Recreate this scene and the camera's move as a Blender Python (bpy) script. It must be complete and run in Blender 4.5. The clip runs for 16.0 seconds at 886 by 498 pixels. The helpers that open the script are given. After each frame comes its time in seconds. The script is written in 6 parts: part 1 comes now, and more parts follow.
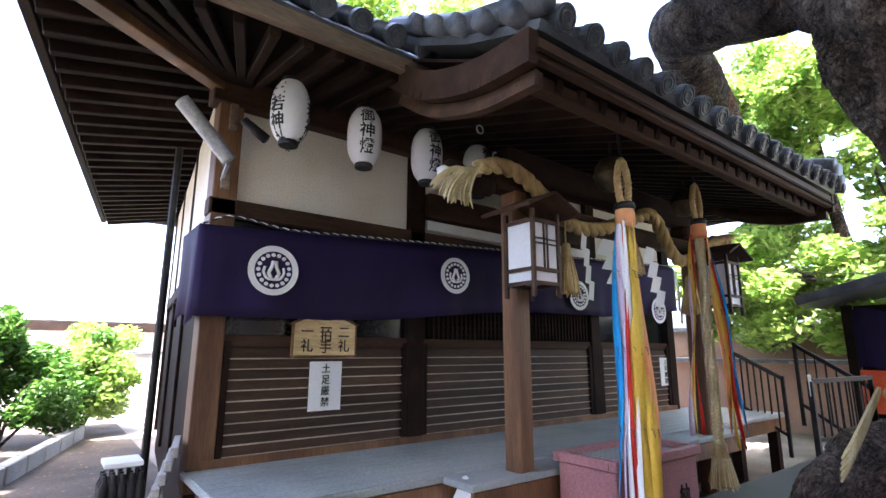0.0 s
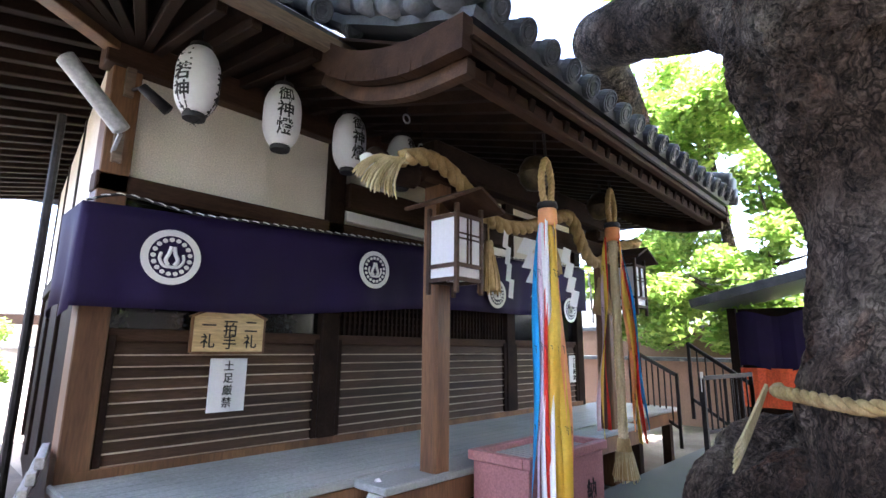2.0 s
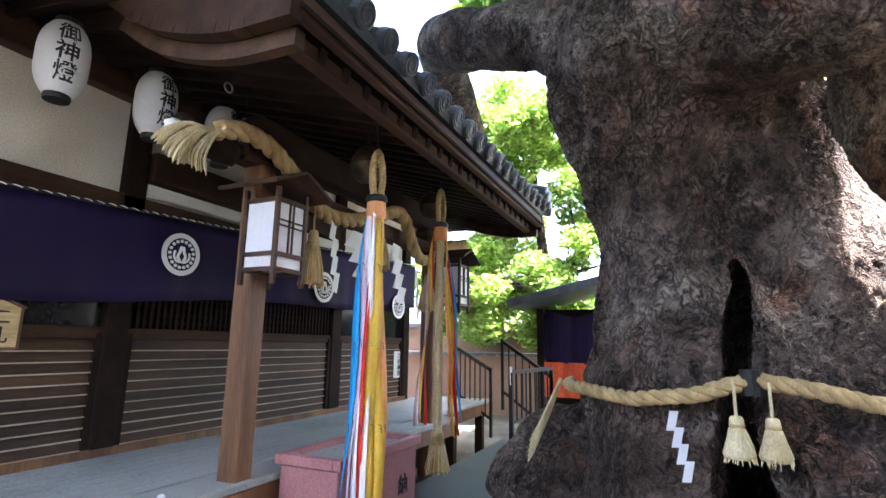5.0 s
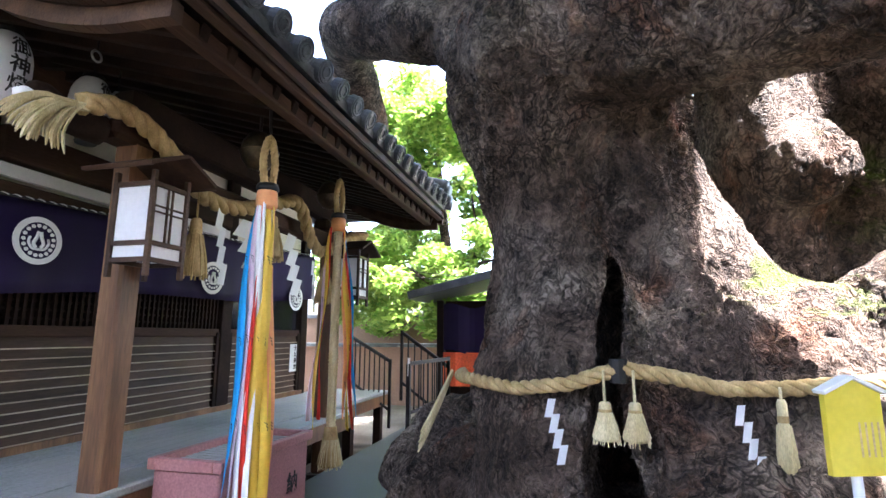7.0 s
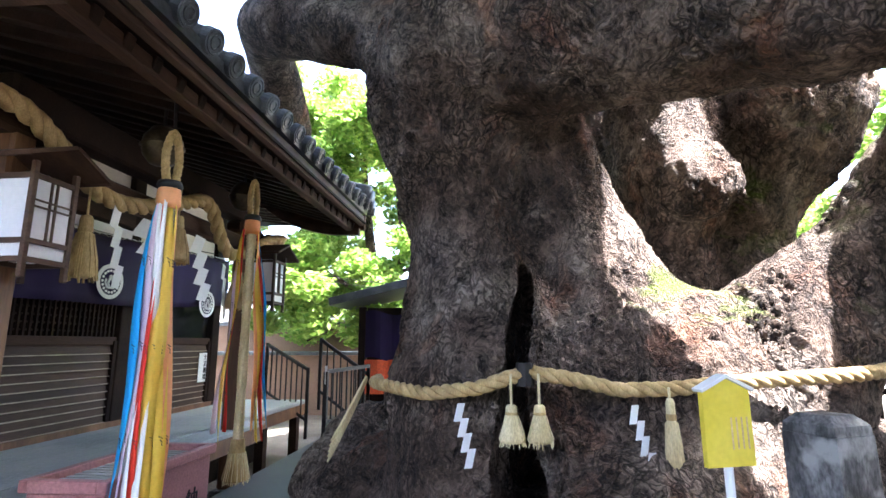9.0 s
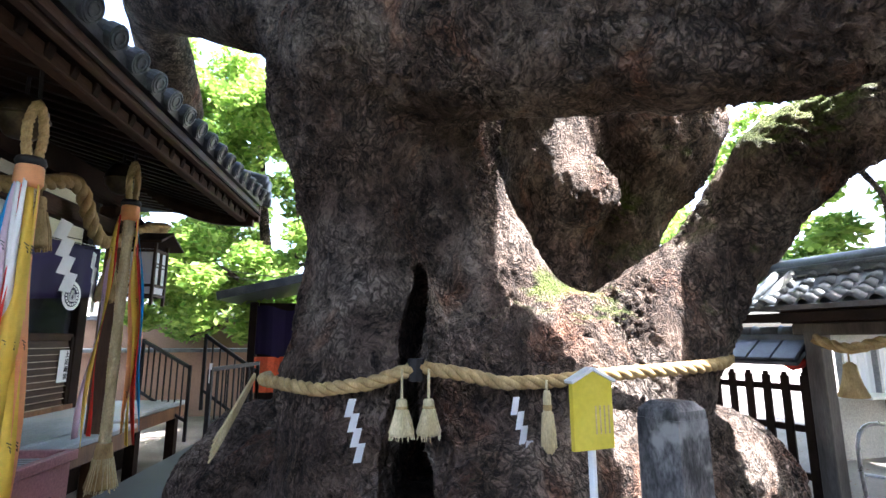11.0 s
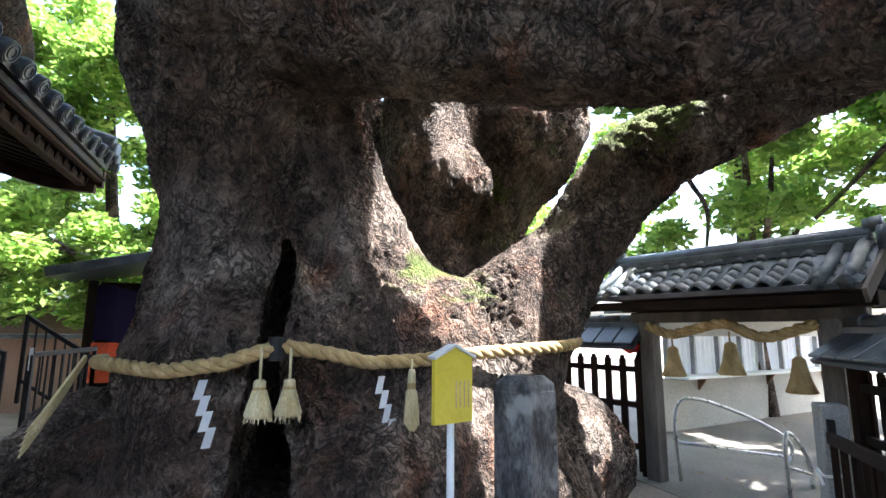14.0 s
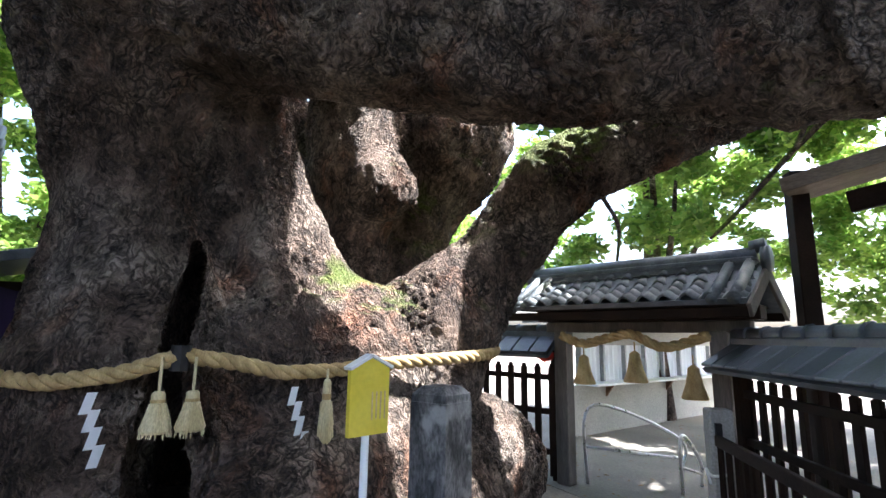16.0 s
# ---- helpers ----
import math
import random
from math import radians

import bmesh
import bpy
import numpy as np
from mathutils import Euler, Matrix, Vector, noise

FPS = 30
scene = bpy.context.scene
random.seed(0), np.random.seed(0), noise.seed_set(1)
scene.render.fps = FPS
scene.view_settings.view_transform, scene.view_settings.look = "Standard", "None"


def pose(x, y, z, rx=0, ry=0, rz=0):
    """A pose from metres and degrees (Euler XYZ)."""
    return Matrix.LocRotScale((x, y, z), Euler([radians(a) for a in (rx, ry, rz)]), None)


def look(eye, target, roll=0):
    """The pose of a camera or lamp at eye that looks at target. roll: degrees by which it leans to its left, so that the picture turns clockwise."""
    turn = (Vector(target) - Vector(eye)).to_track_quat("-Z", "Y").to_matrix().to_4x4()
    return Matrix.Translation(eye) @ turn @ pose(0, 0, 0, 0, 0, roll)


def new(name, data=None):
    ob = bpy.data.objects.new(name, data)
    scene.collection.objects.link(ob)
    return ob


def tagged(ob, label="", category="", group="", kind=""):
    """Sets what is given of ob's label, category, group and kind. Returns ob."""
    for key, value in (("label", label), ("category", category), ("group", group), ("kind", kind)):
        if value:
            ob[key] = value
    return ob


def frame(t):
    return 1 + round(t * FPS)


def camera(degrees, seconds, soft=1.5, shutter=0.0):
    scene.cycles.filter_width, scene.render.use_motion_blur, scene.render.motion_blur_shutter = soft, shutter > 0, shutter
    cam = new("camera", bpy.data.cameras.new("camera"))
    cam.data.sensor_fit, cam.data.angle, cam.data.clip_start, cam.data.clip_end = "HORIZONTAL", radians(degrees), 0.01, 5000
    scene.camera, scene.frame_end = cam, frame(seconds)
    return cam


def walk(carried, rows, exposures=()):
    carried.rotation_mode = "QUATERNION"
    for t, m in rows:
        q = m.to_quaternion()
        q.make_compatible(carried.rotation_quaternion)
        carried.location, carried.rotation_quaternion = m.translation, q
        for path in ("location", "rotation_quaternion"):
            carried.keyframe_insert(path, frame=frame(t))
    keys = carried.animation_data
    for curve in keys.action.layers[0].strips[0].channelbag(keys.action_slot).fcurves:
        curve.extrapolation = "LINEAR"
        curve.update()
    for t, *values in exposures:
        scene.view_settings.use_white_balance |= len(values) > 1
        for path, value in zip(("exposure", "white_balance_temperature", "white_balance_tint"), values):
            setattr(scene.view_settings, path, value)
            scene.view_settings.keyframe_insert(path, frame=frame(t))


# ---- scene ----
cam = camera(82.5, 16.0)
PATH = [
    (0, (-1.782, -4.241, 1.714), (-0.591, -2.683, 2.107), 0.2),
    (0.5, (-1.78, -4.228, 1.708), (-0.532, -2.715, 2.099), 0.4),
    (1, (-1.772, -4.209, 1.703), (-0.462, -2.749, 2.092), 0.5),
    (1.5, (-1.743, -4.158, 1.703), (-0.37, -2.756, 2.089), 0.5),
    (2, (-1.707, -4.115, 1.717), (-0.275, -2.772, 2.1), 0.6),
    (2.5, (-1.624, -4.042, 1.708), (-0.137, -2.765, 2.105), 0.5),
    (3, (-1.545, -4.028, 1.72), (-0.005, -2.817, 2.123), 0.4),
    (3.5, (-1.53, -4.042, 1.732), (0.081, -2.923, 2.122), 0.5),
    (4, (-1.533, -4.058, 1.729), (0.144, -3.038, 2.114), 0.7),
    (4.5, (-1.546, -4.082, 1.725), (0.189, -3.162, 2.104), 0.8),
    (5, (-1.549, -4.116, 1.73), (0.237, -3.296, 2.102), 0.9),
    (7.5, (-1.497, -4.226, 1.756), (0.43, -3.816, 2.098), 0.0),
    (8, (-1.472, -4.264, 1.746), (0.465, -3.913, 2.101), -0.1),
    (10.5, (-1.555, -4.291, 1.74), (0.41, -4.386, 2.097), -0.2),
    (11, (-1.557, -4.304, 1.737), (0.402, -4.497, 2.091), -0.1),
    (11.5, (-1.56, -4.313, 1.732), (0.389, -4.595, 2.082), 0.1),
    (12, (-1.565, -4.306, 1.729), (0.37, -4.677, 2.071), 0.1),
    (12.5, (-1.556, -4.302, 1.719), (0.363, -4.755, 2.053), 0.1),
    (13, (-1.546, -4.313, 1.711), (0.355, -4.84, 2.036), 0.1),
    (13.5, (-1.531, -4.332, 1.69), (0.351, -4.928, 2.013), 0.2),
    (14, (-1.523, -4.351, 1.67), (0.338, -5.011, 1.989), 0.4),
    (14.5, (-1.511, -4.351, 1.665), (0.321, -5.088, 1.985), 0.6),
    (15, (-1.513, -4.358, 1.674), (0.288, -5.165, 2.001), 0.6),
    (15.5, (-1.52, -4.368, 1.678), (0.25, -5.234, 2.018), 0.8),
    (16, (-1.519, -4.373, 1.688), (0.219, -5.301, 2.035), 0.9),
]
EXPOSURES = [(0, 3.6, 5850, 22), (3, 4.0, 5850, 20), (5, 4.0, 5850, 20), (8, 4.0, 5800, 17), (11, 3.42, 5750, 15), (13.5, 3.17, 5750, 11), (15, 3.15, 5750, 11), (16, 3.0, 5750, 12)]
walk(cam, [(t, look(eye, target, roll)) for t, eye, target, roll in PATH], EXPOSURES)

# ---- light ----
SUN_EL, SUN_AZ = 62.0, 206.0      # azimuth measured from +y towards +x
world = bpy.data.worlds.new("world")
scene.world = world
world.use_nodes = True
wn = world.node_tree.nodes
sky = wn.new("ShaderNodeTexSky")
sky.sky_type, sky.sun_disc = "NISHITA", False
sky.sun_elevation, sky.sun_rotation = radians(SUN_EL), radians(SUN_AZ)
sky.air_density, sky.dust_density = 1.0, 6.0
wn["Background"].inputs["Strength"].default_value = 0.15
world.node_tree.links.new(sky.outputs[0], wn["Background"].inputs["Color"])
sun = new("sun", bpy.data.lights.new("sun", "SUN"))
sun.data.energy, sun.data.angle, sun.data.color = 5.0, radians(0.6), (1.0, 0.95, 0.86)
sv = Vector((math.sin(radians(SUN_AZ)) * math.cos(radians(SUN_EL)), math.cos(radians(SUN_AZ)) * math.cos(radians(SUN_EL)), math.sin(radians(SUN_EL))))
sun.matrix_world = look(sv * 60, (0, 0, 0))


# ---- materials ----
def mat(name, c1, c2, scale=3.0, stretch=(1, 1, 1), rough=0.6, bump=0.2, metal=0.0, fine=40.0, dist=0.01, spec=0.4, c3=None, vary=0.0, trans=0.0, grain=1.0):
    """Two tones mixed by broad noise, darkened by a fine grain, with bump and roughness variation."""
    m = bpy.data.materials.new(name)
    m.use_nodes = True
    nt = m.node_tree
    N, Lk = nt.nodes, nt.links.new
    b = N["Principled BSDF"]
    tc = N.new("ShaderNodeTexCoord")
    mp = N.new("ShaderNodeMapping")
    mp.inputs["Scale"].default_value = stretch
    Lk(tc.outputs["Object"], mp.inputs[0])
    n1 = N.new("ShaderNodeTexNoise")
    n1.inputs["Scale"].default_value, n1.inputs["Detail"].default_value = scale, 5
    Lk(mp.outputs[0], n1.inputs[0])
    n2 = N.new("ShaderNodeTexNoise")
    n2.inputs["Scale"].default_value, n2.inputs["Detail"].default_value = fine, 4
    Lk(mp.outputs[0], n2.inputs[0])
    ramp = N.new("ShaderNodeValToRGB")
    ramp.color_ramp.elements[0].position, ramp.color_ramp.elements[1].position = 0.35, 0.68
    ramp.color_ramp.elements[0].color, ramp.color_ramp.elements[1].color = (*c1, 1), (*c2, 1)
    Lk(n1.outputs[0], ramp.inputs[0])
    mr = N.new("ShaderNodeMapRange")
    mr.inputs[1].default_value, mr.inputs[2].default_value, mr.inputs[3].default_value, mr.inputs[4].default_value = 0.3, 0.7, 1 - 0.28 * grain, 1 + 0.12 * grain
    Lk(n2.outputs[0], mr.inputs[0])
    mul = N.new("ShaderNodeMix")
    mul.data_type, mul.blend_type = "RGBA", "MULTIPLY"
    mul.inputs[0].default_value = 1.0
    Lk(ramp.outputs[0], mul.inputs[6])
    Lk(mr.outputs[0], mul.inputs[7])
    out = mul.outputs[2]
    if c3:
        n3 = N.new("ShaderNodeTexNoise")
        n3.inputs["Scale"].default_value, n3.inputs["Detail"].default_value = scale * 0.45, 6
        Lk(tc.outputs["Object"], n3.inputs[0])
        r3 = N.new("ShaderNodeMapRange")
        r3.inputs[1].default_value, r3.inputs[2].default_value = 0.56, 0.66
        Lk(n3.outputs[0], r3.inputs[0])
        mx = N.new("ShaderNodeMix")
        mx.data_type = "RGBA"
        Lk(r3.outputs[0], mx.inputs[0])
        Lk(out, mx.inputs[6])
        mx.inputs[7].default_value = (*c3, 1)
        out = mx.outputs[2]
    if vary:
        oi = N.new("ShaderNodeObjectInfo")
        hv = N.new("ShaderNodeHueSaturation")
        vr = N.new("ShaderNodeMapRange")
        vr.inputs[3].default_value, vr.inputs[4].default_value = 1 - vary, 1 + vary
        Lk(oi.outputs["Random"], vr.inputs[0])
        Lk(vr.outputs[0], hv.inputs["Value"])
        Lk(out, hv.inputs["Color"])
        out = hv.outputs[0]
    Lk(out, b.inputs["Base Color"])
    rr = N.new("ShaderNodeMapRange")
    rr.inputs[3].default_value, rr.inputs[4].default_value = max(rough - 0.12, 0.05), min(rough + 0.12, 1)
    Lk(n1.outputs[0], rr.inputs[0])
    Lk(rr.outputs[0], b.inputs["Roughness"])
    b.inputs["Metallic"].default_value = metal
    b.inputs["Specular IOR Level"].default_value = spec
    if bump:
        bp = N.new("ShaderNodeBump")
        bp.inputs["Strength"].default_value, bp.inputs["Distance"].default_value = bump, dist
        Lk(n2.outputs[0], bp.inputs["Height"])
        Lk(bp.outputs[0], b.inputs["Normal"])
    if trans:
        ts = N.new("ShaderNodeBsdfTranslucent")
        Lk(out, ts.inputs["Color"])
        ms = N.new("ShaderNodeMixShader")
        ms.inputs[0].default_value = trans
        Lk(b.outputs[0], ms.inputs[1])
        Lk(ts.outputs[0], ms.inputs[2])
        Lk(ms.outputs[0], N["Material Output"].inputs[0])
    return m


def leaf_mat(name, c1, c2, trans=0.55):
    """Leaves: colour by island, part of the light goes through."""
    m = bpy.data.materials.new(name)
    m.use_nodes = True
    N, Lk = m.node_tree.nodes, m.node_tree.links.new
    b = N["Principled BSDF"]
    g = N.new("ShaderNodeNewGeometry")
    ramp = N.new("ShaderNodeValToRGB")
    ramp.color_ramp.elements[0].color, ramp.color_ramp.elements[1].color = (*c1, 1), (*c2, 1)
    Lk(g.outputs["Random Per Island"], ramp.inputs[0])
    Lk(ramp.outputs[0], b.inputs["Base Color"])
    b.inputs["Roughness"].default_value = 0.5
    ts = N.new("ShaderNodeBsdfTranslucent")
    Lk(ramp.outputs[0], ts.inputs["Color"])
    ms = N.new("ShaderNodeMixShader")
    ms.inputs[0].default_value = trans
    Lk(b.outputs[0], ms.inputs[1])
    Lk(ts.outputs[0], ms.inputs[2])
    Lk(ms.outputs[0], N["Material Output"].inputs[0])
    return m


def bark_mat():
    """Camphor bark: plated fissures stretched along the trunk, moss and lichen in patches."""
    m = bpy.data.materials.new("bark")
    m.use_nodes = True
    N, Lk = m.node_tree.nodes, m.node_tree.links.new
    b = N["Principled BSDF"]
    tc = N.new("ShaderNodeTexCoord")
    def warp(src, scale, amount):
        w = N.new("ShaderNodeTexNoise")
        w.inputs["Scale"].default_value, w.inputs["Detail"].default_value = scale, 4
        Lk(tc.outputs["Object"], w.inputs[0])
        ad = N.new("ShaderNodeMix")
        ad.data_type, ad.blend_type = "RGBA", "LINEAR_LIGHT"
        ad.clamp_result = False
        ad.inputs[0].default_value = amount
        Lk(src, ad.inputs[6])
        Lk(w.outputs["Color"], ad.inputs[7])
        return ad.outputs[2]

    mp = N.new("ShaderNodeMapping")
    mp.inputs["Scale"].default_value = (1.0, 1.0, 0.5)
    Lk(warp(warp(tc.outputs["Object"], 2.2, 0.2), 11.0, 0.07), mp.inputs[0])

    def cracks(scale, width, mask_scale):
        """Dark seams between bark plates that fade in and out."""
        v = N.new("ShaderNodeTexVoronoi")
        v.feature = "DISTANCE_TO_EDGE"
        v.inputs["Scale"].default_value = scale
        Lk(mp.outputs[0], v.inputs[0])
        e = N.new("ShaderNodeMapRange")
        e.interpolation_type = "SMOOTHSTEP"
        e.inputs[2].default_value = width
        Lk(v.outputs[0], e.inputs[0])
        k = N.new("ShaderNodeTexNoise")
        k.inputs["Scale"].default_value, k.inputs["Detail"].default_value = mask_scale, 5
        Lk(tc.outputs["Object"], k.inputs[0])
        km = N.new("ShaderNodeMapRange")
        km.inputs[1].default_value, km.inputs[2].default_value = 0.36, 0.58
        Lk(k.outputs[0], km.inputs[0])
        mx = N.new("ShaderNodeMix")
        mx.inputs[2].default_value = 1.0
        Lk(km.outputs[0], mx.inputs[0])
        Lk(e.outputs[0], mx.inputs[3])
        return mx.outputs[0]

    c1, c2 = cracks(19, 0.22, 2.6), cracks(52, 0.4, 6.0)
    fine = N.new("ShaderNodeTexNoise")
    fine.inputs["Scale"].default_value, fine.inputs["Detail"].default_value = 42, 7
    Lk(mp.outputs[0], fine.inputs[0])
    big = N.new("ShaderNodeTexNoise")
    big.inputs["Scale"].default_value, big.inputs["Detail"].default_value = 1.7, 7
    Lk(tc.outputs["Object"], big.inputs[0])
    base = N.new("ShaderNodeValToRGB")
    cr = base.color_ramp
    cr.elements[0].position, cr.elements[0].color = 0.32, (0.088, 0.06, 0.045, 1)
    cr.elements[1].position, cr.elements[1].color = 0.7, (0.3, 0.245, 0.2, 1)
    k = cr.elements.new(0.5)
    k.color = (0.165, 0.118, 0.09, 1)
    Lk(big.outputs[0], base.inputs[0])
    h1 = N.new("ShaderNodeMath")
    h1.operation = "MULTIPLY_ADD"
    h1.inputs[1].default_value, h1.inputs[2].default_value = 0.4, 0.0
    Lk(c2, h1.inputs[0])
    h2 = N.new("ShaderNodeMath")
    h2.operation = "MULTIPLY_ADD"
    h2.inputs[1].default_value = 0.5
    Lk(c1, h2.inputs[0])
    Lk(h1.outputs[0], h2.inputs[2])
    h3 = N.new("ShaderNodeMath")
    h3.operation = "ADD"
    Lk(h2.outputs[0], h3.inputs[0])
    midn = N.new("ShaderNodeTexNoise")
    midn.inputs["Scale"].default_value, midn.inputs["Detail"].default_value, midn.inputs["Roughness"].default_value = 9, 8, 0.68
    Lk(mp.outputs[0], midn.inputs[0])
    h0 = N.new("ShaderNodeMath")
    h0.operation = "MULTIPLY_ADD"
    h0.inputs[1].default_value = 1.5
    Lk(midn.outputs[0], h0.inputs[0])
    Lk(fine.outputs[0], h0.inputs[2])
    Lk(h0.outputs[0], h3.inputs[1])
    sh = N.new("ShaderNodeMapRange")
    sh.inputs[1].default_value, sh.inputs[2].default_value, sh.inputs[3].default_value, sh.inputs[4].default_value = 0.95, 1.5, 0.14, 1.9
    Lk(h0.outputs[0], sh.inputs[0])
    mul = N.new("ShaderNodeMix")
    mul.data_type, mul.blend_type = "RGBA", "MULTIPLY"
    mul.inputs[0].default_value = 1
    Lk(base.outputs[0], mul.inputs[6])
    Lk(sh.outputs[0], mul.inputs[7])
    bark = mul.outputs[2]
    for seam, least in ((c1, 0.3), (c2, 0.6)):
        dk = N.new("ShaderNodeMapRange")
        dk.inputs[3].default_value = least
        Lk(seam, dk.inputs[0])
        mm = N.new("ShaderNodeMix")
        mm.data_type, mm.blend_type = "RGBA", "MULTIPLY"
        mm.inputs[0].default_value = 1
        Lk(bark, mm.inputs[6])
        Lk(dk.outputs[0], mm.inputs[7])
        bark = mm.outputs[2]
    # bare red-brown wood where plates have come off
    rust = N.new("ShaderNodeTexNoise")
    rust.inputs["Scale"].default_value, rust.inputs["Detail"].default_value = 2.6, 6
    Lk(mp.outputs[0], rust.inputs[0])
    rm = N.new("ShaderNodeMapRange")
    rm.inputs[1].default_value, rm.inputs[2].default_value, rm.inputs[4].default_value = 0.57, 0.7, 0.7
    Lk(rust.outputs[0], rm.inputs[0])
    rs = N.new("ShaderNodeMix")
    rs.data_type, rs.blend_type = "RGBA", "MULTIPLY"
    Lk(rm.outputs[0], rs.inputs[0])
    Lk(bark, rs.inputs[6])
    rs.inputs[7].default_value = (1.45, 0.85, 0.58, 1)
    moss = N.new("ShaderNodeTexNoise")
    moss.inputs["Scale"].default_value, moss.inputs["Detail"].default_value = 1.15, 8
    off = N.new("ShaderNodeMapping")
    off.inputs["Location"].default_value = (3.1, 1.7, 0.4)
    Lk(tc.outputs["Object"], off.inputs[0])
    Lk(off.outputs[0], moss.inputs[0])
    ge = N.new("ShaderNodeNewGeometry")
    sx = N.new("ShaderNodeSeparateXYZ")
    Lk(ge.outputs["Normal"], sx.inputs[0])
    up = N.new("ShaderNodeMath")
    up.operation = "MULTIPLY_ADD"
    up.inputs[1].default_value = 0.16
    Lk(sx.outputs[2], up.inputs[0])
    Lk(moss.outputs[0], up.inputs[2])
    so = N.new("ShaderNodeSeparateXYZ")
    Lk(tc.outputs["Object"], so.inputs[0])
    lee = N.new("ShaderNodeMapRange")
    lee.inputs[1].default_value, lee.inputs[2].default_value, lee.inputs[4].default_value = -6.2, -7.0, 0.15
    Lk(so.outputs[1], lee.inputs[0])
    both = N.new("ShaderNodeMath")
    Lk(up.outputs[0], both.inputs[0])
    Lk(lee.outputs[0], both.inputs[1])
    mk = N.new("ShaderNodeMapRange")
    mk.inputs[1].default_value, mk.inputs[2].default_value, mk.inputs[4].default_value = 0.65, 0.77, 0.75
    damp = N.new("ShaderNodeMapRange")
    damp.inputs[1].default_value, damp.inputs[2].default_value, damp.inputs[3].default_value, damp.inputs[4].default_value = 1.3, 1.9, -0.3, 0.0
    Lk(so.outputs[2], damp.inputs[0])
    high = N.new("ShaderNodeMath")
    Lk(both.outputs[0], high.inputs[0])
    Lk(damp.outputs[0], high.inputs[1])
    Lk(high.outputs[0], mk.inputs[0])
    gn = N.new("ShaderNodeMix")
    gn.data_type = "RGBA"
    Lk(fine.outputs[0], gn.inputs[0])
    gn.inputs[6].default_value, gn.inputs[7].default_value = (0.03, 0.055, 0.008, 1), (0.2, 0.28, 0.03, 1)
    mix = N.new("ShaderNodeMix")
    mix.data_type = "RGBA"
    Lk(mk.outputs[0], mix.inputs[0])
    Lk(rs.outputs[2], mix.inputs[6])
    Lk(gn.outputs[2], mix.inputs[7])
    Lk(mix.outputs[2], b.inputs["Base Color"])
    b.inputs["Roughness"].default_value = 0.85
    b.inputs["Specular IOR Level"].default_value = 0.25
    bp = N.new("ShaderNodeBump")
    bp.inputs["Strength"].default_value, bp.inputs["Distance"].default_value = 1.0, 0.075
    Lk(h3.outputs[0], bp.inputs["Height"])
    Lk(bp.outputs[0], b.inputs["Normal"])
    return m


BARK = bark_mat()
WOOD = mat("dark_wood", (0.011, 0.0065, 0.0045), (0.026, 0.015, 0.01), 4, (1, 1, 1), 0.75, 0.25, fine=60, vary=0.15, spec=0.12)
SLATW = mat("slat_wood", (0.032, 0.018, 0.011), (0.08, 0.045, 0.027), 6, (0.12, 1, 1), 0.6, 0.3, fine=90, vary=0.25, spec=0.25)
WOODX = mat("dark_wood_grain", (0.03, 0.015, 0.009), (0.07, 0.038, 0.022), 6, (0.15, 1, 1), 0.7, 0.3, fine=90, vary=0.2, spec=0.18)
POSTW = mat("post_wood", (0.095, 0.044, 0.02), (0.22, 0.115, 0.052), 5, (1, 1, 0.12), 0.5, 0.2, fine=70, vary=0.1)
OLDW = mat("weathered_wood", (0.12, 0.088, 0.06), (0.25, 0.19, 0.135), 6, (0.15, 1, 1), 0.75, 0.35, fine=80, vary=0.15)
GREYW = mat("grey_wood", (0.06, 0.052, 0.045), (0.15, 0.13, 0.11), 6, (1, 1, 0.15), 0.75, 0.35, fine=80, vary=0.2)
PLASTER = mat("plaster", (0.72, 0.67, 0.56), (0.82, 0.78, 0.68), 1.5, rough=0.9, bump=0.08, fine=90)
DECK = mat("deck", (0.22, 0.245, 0.24), (0.34, 0.365, 0.355), 1.3, (1, 1, 1), 0.55, 0.12, fine=50, c3=(0.3, 0.3, 0.28))
TILE = mat("roof_tile", (0.05, 0.06, 0.072), (0.115, 0.13, 0.148), 5, rough=0.42, bump=0.15, fine=50, spec=0.5, vary=0.25)
TILEL = mat("weathered_tile", (0.06, 0.072, 0.08), (0.17, 0.19, 0.2), 5, rough=0.5, bump=0.2, fine=40, vary=0.3, c3=(0.3, 0.31, 0.28))
PURPLE = mat("purple_cloth", (0.009, 0.0025, 0.034), (0.015, 0.005, 0.054), 2, rough=0.75, bump=0.1, fine=200, dist=0.003, trans=0.12)
WHITE = mat("white_paint", (0.76, 0.76, 0.74), (0.84, 0.84, 0.82), 2, rough=0.6, bump=0.05, grain=0.15)
PAPER = mat("white_paper", (0.78, 0.79, 0.8), (0.86, 0.86, 0.86), 3, rough=0.8, bump=0.06, trans=0.25, grain=0.15)
LPAPER = mat("lantern_paper", (0.8, 0.8, 0.82), (0.88, 0.88, 0.88), 3, rough=0.55, bump=0.05, trans=0.3, grain=0.15)
# Pale tone standing for the light caught along slat edges
EDGEW = mat("slat_highlight", (0.3, 0.23, 0.17), (0.5, 0.42, 0.33), 6, (0.15, 1, 1), 0.75, 0.2, fine=60)
INK = mat("ink", (0.012, 0.012, 0.013), (0.02, 0.02, 0.02), 4, rough=0.6, bump=0)
STRAW = mat("straw", (0.33, 0.22, 0.085), (0.56, 0.41, 0.19), 12, (1, 1, 0.4), 0.8, 0.5, fine=120, dist=0.006)
